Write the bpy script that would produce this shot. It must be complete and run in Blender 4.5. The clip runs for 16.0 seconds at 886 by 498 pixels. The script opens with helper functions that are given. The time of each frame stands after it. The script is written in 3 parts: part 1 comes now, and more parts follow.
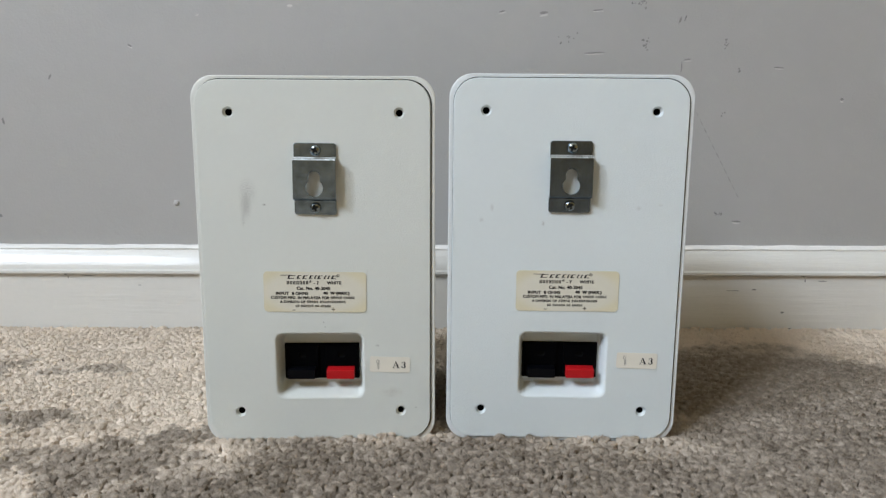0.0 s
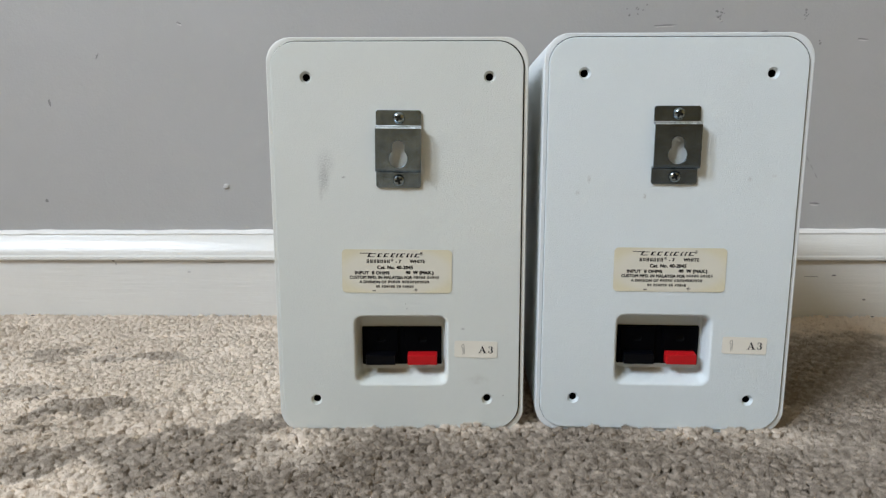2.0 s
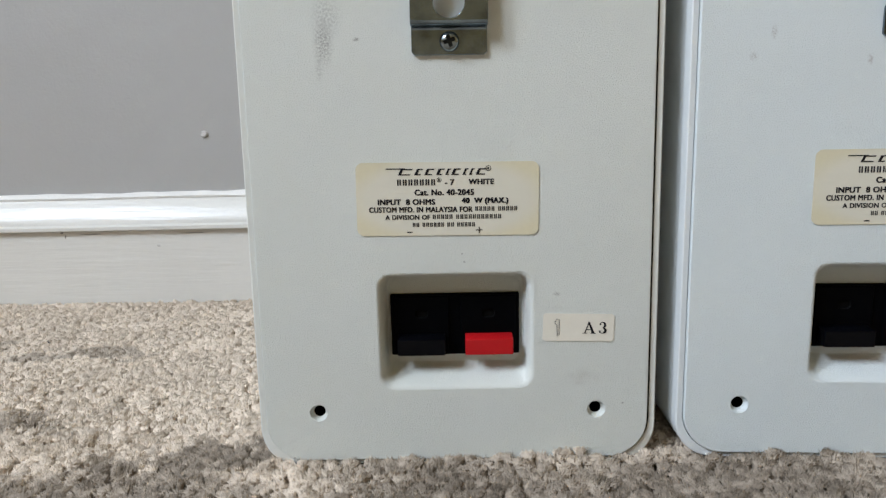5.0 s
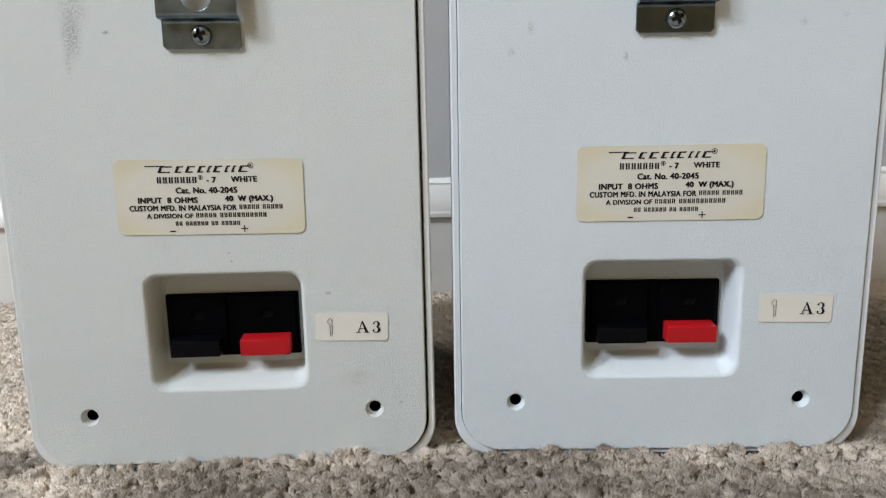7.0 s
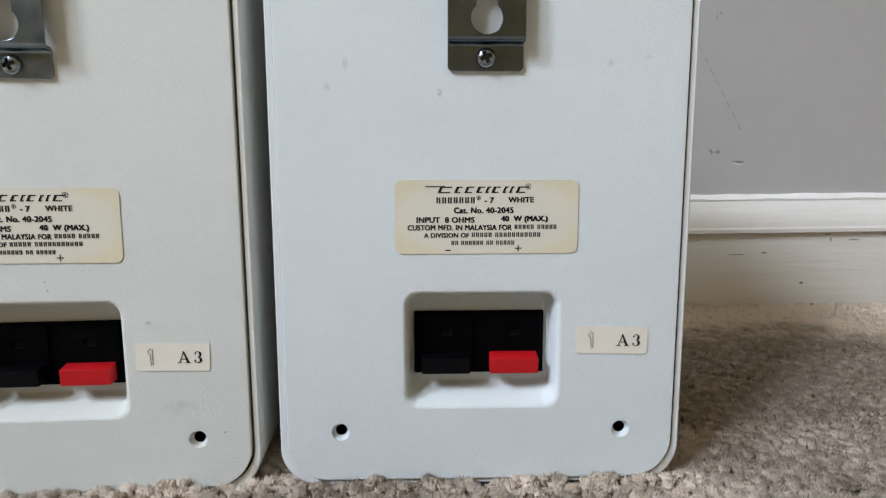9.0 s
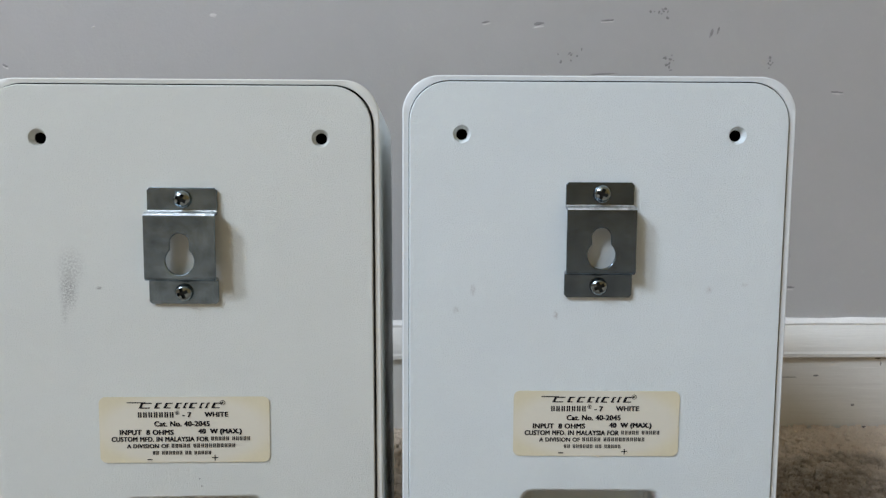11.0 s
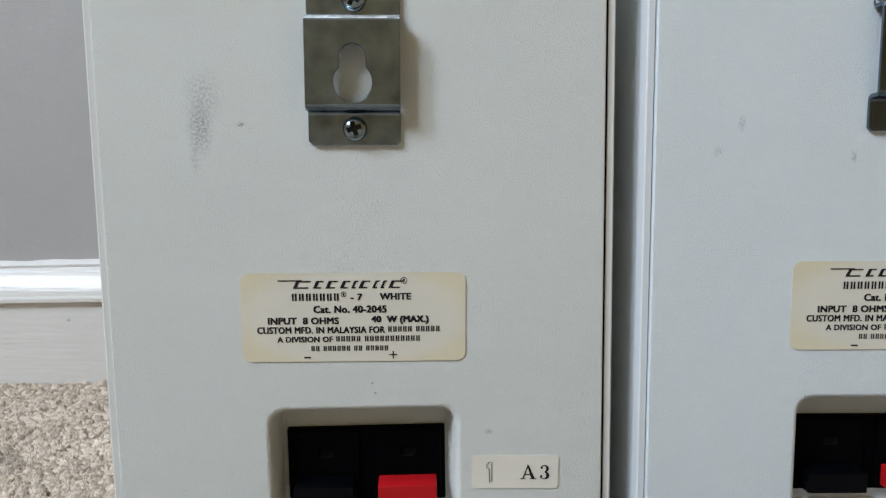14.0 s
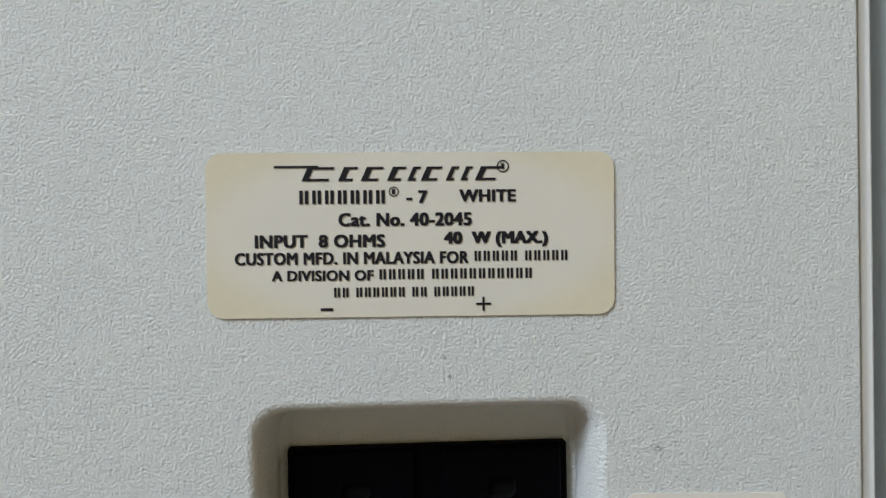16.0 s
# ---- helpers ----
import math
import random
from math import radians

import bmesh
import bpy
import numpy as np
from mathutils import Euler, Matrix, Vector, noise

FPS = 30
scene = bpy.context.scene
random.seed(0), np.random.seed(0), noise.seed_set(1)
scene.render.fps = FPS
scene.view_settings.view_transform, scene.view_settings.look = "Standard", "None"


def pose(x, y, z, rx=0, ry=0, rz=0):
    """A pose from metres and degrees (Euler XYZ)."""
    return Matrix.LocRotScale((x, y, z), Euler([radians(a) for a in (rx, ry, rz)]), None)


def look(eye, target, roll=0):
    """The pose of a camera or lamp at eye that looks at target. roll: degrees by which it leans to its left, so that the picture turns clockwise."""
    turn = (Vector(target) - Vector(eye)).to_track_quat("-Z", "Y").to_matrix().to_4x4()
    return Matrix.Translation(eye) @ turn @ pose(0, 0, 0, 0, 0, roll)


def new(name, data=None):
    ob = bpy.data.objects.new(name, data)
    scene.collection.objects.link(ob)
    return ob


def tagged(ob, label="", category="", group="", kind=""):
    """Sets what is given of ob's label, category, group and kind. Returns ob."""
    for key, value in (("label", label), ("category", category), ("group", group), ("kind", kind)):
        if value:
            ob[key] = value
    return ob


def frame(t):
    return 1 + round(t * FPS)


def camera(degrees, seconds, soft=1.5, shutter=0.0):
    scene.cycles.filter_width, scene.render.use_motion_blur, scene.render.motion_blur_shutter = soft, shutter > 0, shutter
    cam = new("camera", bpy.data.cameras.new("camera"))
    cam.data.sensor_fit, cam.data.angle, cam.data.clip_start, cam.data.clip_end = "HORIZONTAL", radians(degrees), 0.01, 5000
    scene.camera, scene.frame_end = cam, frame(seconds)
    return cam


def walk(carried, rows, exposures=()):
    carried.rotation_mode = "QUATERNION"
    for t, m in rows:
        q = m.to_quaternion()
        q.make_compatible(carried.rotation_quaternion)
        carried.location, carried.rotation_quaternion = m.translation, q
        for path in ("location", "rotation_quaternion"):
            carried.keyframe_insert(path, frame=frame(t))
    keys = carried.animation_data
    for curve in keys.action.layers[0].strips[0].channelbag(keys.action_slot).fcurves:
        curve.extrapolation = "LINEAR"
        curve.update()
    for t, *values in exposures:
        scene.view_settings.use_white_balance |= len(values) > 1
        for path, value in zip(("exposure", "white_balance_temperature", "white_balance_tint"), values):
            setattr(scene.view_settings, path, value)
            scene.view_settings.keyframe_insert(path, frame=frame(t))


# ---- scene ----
cam = camera(66.38, 16.0, 1.35)
PATH = [
    (0.0, 0.0113, 0.0135, 0.1499, 80.78, -0.23, 1.16),
    (0.5, 0.0100, 0.0135, 0.1490, 80.81, -0.16, 1.11),
    (1.0, 0.0023, 0.0159, 0.1489, 80.77, -0.02, 1.32),
    (1.5, -0.0107, 0.0208, 0.1439, 80.63, 0.10, 1.87),
    (2.0, -0.0231, 0.0343, 0.1367, 80.50, 0.14, 2.53),
    (2.5, -0.0331, 0.0514, 0.1334, 80.53, 0.28, 3.19),
    (3.0, -0.0425, 0.0761, 0.1198, 80.46, 0.51, 3.51),
    (3.2, -0.0446, 0.0907, 0.1138, 80.98, 0.55, 3.45),
    (5.3, -0.0477, 0.1526, 0.0918, 80.65, 1.40, 3.27),
    (5.5, -0.0430, 0.1531, 0.0917, 80.69, 1.42, 3.15),
    (6.0, -0.0257, 0.1539, 0.0920, 80.54, 1.46, 2.64),
    (6.5, -0.0088, 0.1552, 0.0942, 80.10, 1.43, 1.74),
    (7.0, 0.0080, 0.1563, 0.0916, 80.12, 1.25, 0.88),
    (7.5, 0.0266, 0.1562, 0.0901, 80.28, 0.98, 0.23),
    (8.0, 0.0419, 0.1564, 0.0891, 80.52, 0.48, -1.36),
    (8.2, 0.0501, 0.1561, 0.0883, 80.69, 0.41, -1.42),
    (10.3, 0.0421, 0.1490, 0.1328, 83.41, -0.08, -0.83),
    (10.5, 0.0370, 0.1462, 0.1396, 83.97, -0.06, -0.50),
    (11.0, 0.0194, 0.1397, 0.1479, 84.78, 0.01, -0.05),
    (11.5, 0.0093, 0.1384, 0.1507, 84.99, 0.25, 0.32),
    (12.0, 0.0079, 0.1408, 0.1508, 85.03, 0.44, 0.56),
    (12.5, 0.0067, 0.1419, 0.1470, 84.90, 0.43, 0.65),
    (13.0, 0.0063, 0.1436, 0.1429, 84.57, 0.29, 0.93),
    (13.5, -0.0168, 0.1611, 0.1218, 84.18, 0.24, 1.49),
    (14.0, -0.0353, 0.1876, 0.1068, 83.85, 0.74, 0.77),
    (14.5, -0.0461, 0.2118, 0.0912, 83.86, 0.97, 1.49),
    (15.0, -0.0523, 0.2335, 0.0821, 85.42, 0.77, 0.93),
    (15.5, -0.0587, 0.2504, 0.0799, 87.56, 0.78, 0.58),
    (16.0, -0.0530, 0.2536, 0.0749, 89.13, 1.14, 0.65),
]
walk(cam, [(t, pose(x, y, z, rx, ry, rz)) for t, x, y, z, rx, ry, rz in PATH],
     [(0.0, -0.2, 6630, 9), (6.0, -0.2, 6600, 10), (8.2, -0.03, 6600, 12), (10.3, -0.2, 6480, 11), (11.5, -0.3, 6430, 10), (14.0, -0.3, 6460, 10), (15.5, -0.24, 6500, 10), (16.0, -0.21, 6480, 10)])

# ---- light ----
world = bpy.data.worlds.new("sky")
scene.world = world
world.use_nodes = True
wn = world.node_tree.nodes
sky = wn.new("ShaderNodeTexSky")
sky.sky_type, sky.sun_disc, sky.sun_elevation, sky.sun_rotation = "NISHITA", False, radians(35), radians(140)
world.node_tree.links.new(sky.outputs["Color"], wn["Background"].inputs["Color"])
wn["Background"].inputs["Strength"].default_value = 0.08


def window_light(name, at, target, sx, sy, watts, colour):
    lamp = bpy.data.lights.new(name, "AREA")
    lamp.shape, lamp.size, lamp.size_y, lamp.energy, lamp.color = "RECTANGLE", sx, sy, watts, colour
    ob = new(name, lamp)
    ob.matrix_world = look(at, target)
    return ob


# room: the wall behind the speakers is at WALL; daylight enters by two windows in the side wall
WALL = 0.5627
X0, X1, Y0, H_ROOM = -1.7, 2.2, -2.8, 2.75
WINDOWS = [(-1.90, -1.17, 1.72, 2.60), (-0.93, -0.49, 1.30, 2.10)]     # y0, y1, z0, z1 in the west wall
for (wy0, wy1, wz0, wz1), watts in zip(WINDOWS, (88, 60)):
    my, mz = (wy0 + wy1) / 2, (wz0 + wz1) / 2
    window_light("window_daylight", (X0 - 0.03, my, mz), (0, my + 0.45, mz - 0.55), wy1 - wy0 - 0.07, wz1 - wz0 - 0.06, watts, (0.75, 0.85, 1.0))


# ---- materials ----
def material(name, colour, rough=0.5, metal=0.0, var=0.05, var_scale=30.0, grain=0.0, grain_scale=2000.0, wave_scale=0.0, wave=0.0, spec=0.5, island=0.0, stretch=(1, 1, 1)):
    """A surface with colour change at two scales and fine relief. grain is the relief's height in metres, stretch draws it out into brush strokes."""
    m = bpy.data.materials.new(name)
    m.use_nodes = True
    nt = m.node_tree
    b = nt.nodes["Principled BSDF"]
    b.inputs["Roughness"].default_value, b.inputs["Metallic"].default_value, b.inputs["Specular IOR Level"].default_value = rough, metal, spec
    co = nt.nodes.new("ShaderNodeTexCoord")
    n1 = nt.nodes.new("ShaderNodeTexNoise")
    n1.inputs["Scale"].default_value, n1.inputs["Detail"].default_value = var_scale, 6
    nt.links.new(co.outputs["Object"], n1.inputs["Vector"])
    n2 = nt.nodes.new("ShaderNodeTexNoise")
    n2.inputs["Scale"].default_value, n2.inputs["Detail"].default_value = var_scale * 14, 3
    nt.links.new(co.outputs["Object"], n2.inputs["Vector"])
    add = nt.nodes.new("ShaderNodeMath")
    add.operation = "MULTIPLY_ADD"
    add.inputs[1].default_value = 0.35
    nt.links.new(n2.outputs["Fac"], add.inputs[0])
    nt.links.new(n1.outputs["Fac"], add.inputs[2])
    ramp = nt.nodes.new("ShaderNodeMapRange")
    ramp.inputs["From Min"].default_value, ramp.inputs["From Max"].default_value = 0.35, 1.0
    ramp.inputs["To Min"].default_value, ramp.inputs["To Max"].default_value = 1 - var, 1 + var
    nt.links.new(add.outputs[0], ramp.inputs["Value"])
    last = ramp.outputs["Result"]
    if island:
        src = nt.nodes.new("ShaderNodeNewGeometry").outputs["Random Per Island"]
        k = nt.nodes.new("ShaderNodeMapRange")
        k.inputs["To Min"].default_value, k.inputs["To Max"].default_value = 1 - island, 1 + island
        nt.links.new(src, k.inputs["Value"])
        mu = nt.nodes.new("ShaderNodeMath")
        mu.operation = "MULTIPLY"
        nt.links.new(last, mu.inputs[0])
        nt.links.new(k.outputs["Result"], mu.inputs[1])
        last = mu.outputs[0]
    sc = nt.nodes.new("ShaderNodeVectorMath")
    sc.operation = "SCALE"
    sc.inputs[0].default_value = colour
    nt.links.new(last, sc.inputs["Scale"])
    nt.links.new(sc.outputs["Vector"], b.inputs["Base Color"])
    if grain:
        st = nt.nodes.new("ShaderNodeVectorMath")
        st.operation = "MULTIPLY"
        st.inputs[1].default_value = stretch
        nt.links.new(co.outputs["Object"], st.inputs[0])
        g = nt.nodes.new("ShaderNodeTexNoise")
        g.inputs["Scale"].default_value, g.inputs["Detail"].default_value, g.inputs["Roughness"].default_value = grain_scale, 4, 0.62
        nt.links.new(st.outputs["Vector"], g.inputs["Vector"])
        h = g.outputs["Fac"]
        if wave:
            w = nt.nodes.new("ShaderNodeTexNoise")
            w.inputs["Scale"].default_value, w.inputs["Detail"].default_value = wave_scale, 3
            nt.links.new(st.outputs["Vector"], w.inputs["Vector"])
            mm = nt.nodes.new("ShaderNodeMath")
            mm.operation = "MULTIPLY_ADD"
            mm.inputs[1].default_value = wave / grain
            nt.links.new(w.outputs["Fac"], mm.inputs[0])
            nt.links.new(h, mm.inputs[2])
            h = mm.outputs[0]
        bu = nt.nodes.new("ShaderNodeBump")
        bu.inputs["Distance"].default_value, bu.inputs["Strength"].default_value = grain, 1.0
        nt.links.new(h, bu.inputs["Height"])
        nt.links.new(bu.outputs["Normal"], b.inputs["Normal"])
    return m


def stain(m, at, size, colour, strength, speck=900.0, cover=0.38, core=0.1):
    """Adds a rubbed-on mark with a soft outline and a speckled grain at a place of the part's own coordinates."""
    nt = m.node_tree
    b = nt.nodes["Principled BSDF"]
    old = b.inputs["Base Color"].links[0].from_socket
    co = nt.nodes.new("ShaderNodeTexCoord")
    mp = nt.nodes.new("ShaderNodeMapping")
    mp.vector_type = "TEXTURE"
    mp.inputs["Location"].default_value, mp.inputs["Scale"].default_value = at, size
    nt.links.new(co.outputs["Object"], mp.inputs["Vector"])
    ln = nt.nodes.new("ShaderNodeVectorMath")
    ln.operation = "LENGTH"
    nt.links.new(mp.outputs["Vector"], ln.inputs[0])
    fall = nt.nodes.new("ShaderNodeMapRange")
    fall.interpolation_type = "SMOOTHSTEP"
    fall.inputs["From Min"].default_value, fall.inputs["From Max"].default_value = 1.0, core
    nt.links.new(ln.outputs["Value"], fall.inputs["Value"])
    nz = nt.nodes.new("ShaderNodeTexNoise")
    nz.inputs["Scale"].default_value, nz.inputs["Detail"].default_value = speck, 5
    nt.links.new(co.outputs["Object"], nz.inputs["Vector"])
    cut = nt.nodes.new("ShaderNodeMapRange")
    cut.inputs["From Min"].default_value, cut.inputs["From Max"].default_value = cover, cover + 0.24
    nt.links.new(nz.outputs["Fac"], cut.inputs["Value"])
    mu = nt.nodes.new("ShaderNodeMath")
    mu.operation = "MULTIPLY"
    nt.links.new(fall.outputs["Result"], mu.inputs[0])
    nt.links.new(cut.outputs["Result"], mu.inputs[1])
    st = nt.nodes.new("ShaderNodeMath")
    st.operation = "MULTIPLY"
    st.inputs[1].default_value = strength
    nt.links.new(mu.outputs[0], st.inputs[0])
    mix = nt.nodes.new("ShaderNodeMix")
    mix.data_type = "RGBA"
    mix.inputs["B"].default_value = (*colour, 1)
    nt.links.new(st.outputs[0], mix.inputs["Factor"])
    nt.links.new(old, mix.inputs["A"])
    nt.links.new(mix.outputs["Result"], b.inputs["Base Color"])


M_WALL = material("wall_paint", (0.398, 0.393, 0.382), 0.55, var=0.05, var_scale=5, grain=0.00022, grain_scale=520, wave=0.0007, wave_scale=38)
M_TRIM = material("gloss_trim_paint", (0.715, 0.705, 0.665), 0.3, var=0.04, var_scale=20, grain=0.00016, grain_scale=700, wave=0.0004, wave_scale=170, stretch=(0.07, 1, 1))
M_CAULK = material("painted_caulk", (0.82, 0.81, 0.78), 0.5, var=0.05, var_scale=60, grain=0.0006, grain_scale=350)
M_CEIL = material("ceiling_paint", (0.47, 0.435, 0.335), 0.8, var=0.02, var_scale=8)
M_ROOM = material("room_paint", (0.34, 0.225, 0.08), 0.7, var=0.03, var_scale=4)
M_BACKING = material("carpet_backing", (0.39, 0.32, 0.25), 0.95, var=0.2, var_scale=60)
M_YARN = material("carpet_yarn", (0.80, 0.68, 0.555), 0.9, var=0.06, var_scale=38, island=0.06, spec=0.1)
M_BLACK = material("black_plastic", (0.0012, 0.0014, 0.002), 0.40, spec=0.03, var=0.2, var_scale=120, grain=0.00004, grain_scale=2500)
M_LEVER = material("black_lever_plastic", (0.0015, 0.0018, 0.003), 0.32, spec=0.12, var=0.2, var_scale=120, grain=0.00004, grain_scale=2500)
M_HOLE = material("dark_hole", (0.004, 0.004, 0.004), 0.9, spec=0.05, var=0.2, var_scale=200)
M_RED = material("red_plastic", (0.46, 0.008, 0.012), 0.36, spec=0.3, var=0.08, var_scale=200, grain=0.00003, grain_scale=2500)
M_ZINC = material("zinc_plated_steel", (0.216, 0.275, 0.32), 0.26, metal=1.0, var=0.5, var_scale=190, grain=0.00002, grain_scale=4000, wave=0.00008, wave_scale=260)
# the right hanger's darker reflection is put into its base colour
M_ZINC_DARK = material("zinc_plated_steel_dark_reflection", (0.137, 0.174, 0.208), 0.24, metal=1.0, var=0.35, var_scale=150, grain=0.00002, grain_scale=4000, wave=0.00008, wave_scale=260)
M_BEND = material("bright_zinc_bend", (0.60, 0.63, 0.64), 0.40, metal=1.0, var=0.6, var_scale=600, grain=0.00035, grain_scale=1700)
M_SCREW = material("bright_steel", (0.30, 0.35, 0.37), 0.22, metal=1.0, var=0.15, var_scale=400)
M_RECESS = material("recess_shade_steel", (0.035, 0.04, 0.042), 0.4, metal=1.0, var=0.3, var_scale=600)
M_LABEL = material("cream_label_film", (0.67, 0.625, 0.455), 0.4, var=0.06, var_scale=50, grain=0.00002, grain_scale=900)
stain(M_LABEL, (0, 0, 0), (0.030, 0.02, 0.0128), (0.69, 0.67, 0.58), 0.9, 20, 0.1, 0.7)
M_STICKER = material("cream_paper_sticker", (0.77, 0.74, 0.65), 0.55, var=0.05, var_scale=80)
M_INK = material("black_ink", (0.012, 0.012, 0.015), 0.5, spec=0.2, var=0.15, var_scale=300)
M_PEN = material("pen_ink", (0.16, 0.15, 0.14), 0.6, var=0.3, var_scale=900)
# the dark and pale scuff colours also paint the shaded and lit lips of dents
M_SCUFF_AND_SHADE = material("dark_scuff_and_dent_shade", (0.24, 0.235, 0.23), 0.8, var=0.35, var_scale=500)
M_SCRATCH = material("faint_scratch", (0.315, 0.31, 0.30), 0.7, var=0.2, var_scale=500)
M_SCUFF_AND_LIGHT = material("pale_scuff_and_dent_light", (0.55, 0.54, 0.52), 0.6, var=0.1, var_scale=300)
M_GLASS = bpy.data.materials.new("window_glass")
M_GLASS.use_nodes = True
gb = M_GLASS.node_tree.nodes["Principled BSDF"]
gb.inputs["Transmission Weight"].default_value, gb.inputs["Roughness"].default_value = 1.0, 0.0


# ---- mesh helpers ----
def mesh_object(name, bm, mats, parent=None, label="", smooth=False, keep=False):
    me = bpy.data.meshes.new(name)
    if not keep:
        bmesh.ops.recalc_face_normals(bm, faces=bm.faces)
    bm.to_mesh(me)
    bm.free()
    for m in (mats if isinstance(mats, (list, tuple)) else [mats]):
        me.materials.append(m)
    if smooth:
        me.shade_smooth()
        me.set_sharp_from_angle(angle=radians(38))
        for f in me.polygons:       # broad flat faces stay flat
            if abs(f.normal.y) > 0.9999:
                f.use_smooth = False
    ob = new(name, me)
    ob.parent = parent
    if label:
        ob["label"] = label
    return ob


def part(name, bm, mats, parent, label="", smooth=True):
    return mesh_object(name, bm, mats, parent, label, smooth)


def box(bm, a, b, bevel=0.0, segments=2):
    """A box from corner a to corner b, its edges rounded by bevel."""
    made = bmesh.ops.create_cube(bm, size=1.0)
    vs = made["verts"]
    for v in vs:
        v.co = Vector([(a[i] + b[i]) / 2 + v.co[i] * (b[i] - a[i]) for i in range(3)])
    if bevel:
        es = list({e for v in vs for e in v.link_edges})
        bmesh.ops.bevel(bm, geom=es, offset=bevel, segments=segments, profile=0.5, affect="EDGES")


def rounded(w, h, r, cx=0.0, cz=0.0, n=8):
    """Outline of a rounded rectangle in x and z, anticlockwise as seen from the camera's side."""
    pts = []
    for k, (sx, sz) in enumerate(((1, -1), (1, 1), (-1, 1), (-1, -1))):
        for i in range(n + 1):
            a = radians(-90 + 90 * k + 90 * i / n)
            pts.append((cx + sx * (w / 2 - r) + r * math.cos(a), cz + sz * (h / 2 - r) + r * math.sin(a)))
    return pts


def ring(bm, outline, y):
    return [bm.verts.new((x, y, z)) for x, z in outline]


def loft(bm, loops, mat=0):
    for a, b in zip(loops, loops[1:]):
        for i in range(len(a)):
            j = (i + 1) % len(a)
            f = bm.faces.new((a[i], a[j], b[j], b[i]))
            f.material_index = mat


def fill(bm, *loops):
    """A flat face bounded by the first loop, with the others as holes."""
    edges = []
    for lp in loops:
        for i in range(len(lp)):
            a, b = lp[i], lp[(i + 1) % len(lp)]
            edges.append(bm.edges.get((a, b)) or bm.edges.new((a, b)))
    bmesh.ops.triangle_fill(bm, use_beauty=True, use_dissolve=False, edges=edges)


def circle(r, cx=0.0, cz=0.0, n=28, sx=1.0):
    return [(cx + sx * r * math.cos(2 * math.pi * i / n), cz + r * math.sin(2 * math.pi * i / n)) for i in range(n)]


def slab(outline, y_front, y_back):
    """A plate with the given outline."""
    bm = bmesh.new()
    front, back = ring(bm, outline, y_front), ring(bm, outline, y_back)
    loft(bm, [back, front])
    fill(bm, front)
    fill(bm, back)
    return bm


# ---- the room ----
def panel_box(name, a, b, mat, bevel=0.0):
    bm = bmesh.new()
    box(bm, a, b, bevel)
    return tagged(mesh_object(name, bm, mat), kind="structure")


tagged(panel_box("wall_north", (X0, WALL, -0.02), (X1, WALL + 0.12, H_ROOM), M_WALL), "grey painted wall with small dents and scuffs", "wall")
tagged(panel_box("wall_east", (X1, Y0, -0.02), (X1 + 0.12, WALL, H_ROOM), M_ROOM), "plain tan painted side wall", "wall")
tagged(panel_box("ceiling", (X0, Y0, H_ROOM), (X1, WALL, H_ROOM + 0.1), M_CEIL), "plain white ceiling", "ceiling")
tagged(panel_box("floor", (X0, Y0, -0.06), (X1, WALL, -0.0100), M_BACKING), "beige carpeted floor under the pile", "floor")

tagged(panel_box("wall_south", (X0, Y0 - 0.12, -0.02), (X1, Y0, H_ROOM), M_ROOM), "plain tan painted wall", "wall")

# side wall with its windows
bm = bmesh.new()
ys = [Y0] + [y for w in WINDOWS for y in w[:2]] + [WALL]
for i in range(len(ys) - 1):
    if i % 2:
        z0, z1 = WINDOWS[i // 2][2:]
        box(bm, (X0 - 0.12, ys[i], -0.02), (X0, ys[i + 1], z0))
        box(bm, (X0 - 0.12, ys[i], z1), (X0, ys[i + 1], H_ROOM))
    else:
        box(bm, (X0 - 0.12, ys[i], -0.02), (X0, ys[i + 1], H_ROOM))
tagged(mesh_object("wall_west", bm, M_ROOM), "plain tan wall with two window openings", "wall", kind="structure")


def make_window(name, y0, y1, z0, z1):
    root = tagged(new(name), "white framed window", "window", kind="structure")
    hw, h = (y1 - y0) / 2, z1 - z0
    root.matrix_world = pose(X0, (y0 + y1) / 2, z0, 0, 0, 90)
    bm = bmesh.new()
    outer, inner = rounded(2 * hw, h, 0.003, 0, h / 2, 1), rounded(2 * hw - 0.05, h - 0.05, 0.003, 0, h / 2, 1)
    a, b, c, d = ring(bm, outer, 0.05), ring(bm, inner, 0.05), ring(bm, inner, 0.09), ring(bm, outer, 0.09)
    loft(bm, [a, b, c, d, a])
    part("window_frame", bm, M_TRIM, root, smooth=False)
    bm = bmesh.new()
    box(bm, (-hw + 0.03, 0.108, 0.03), (hw - 0.03, 0.112, h - 0.03))
    pane = part("pane", bm, M_GLASS, root, smooth=False)
    pane.visible_shadow = False


make_window("window_1", *WINDOWS[0])
make_window("window_2", *WINDOWS[1])

# skirting: flat board, moulded cap, and the line of caulk on top, each run along the wall
def rise(x):
    """The skirting is not quite level."""
    return 0.0018 + 0.005 * x


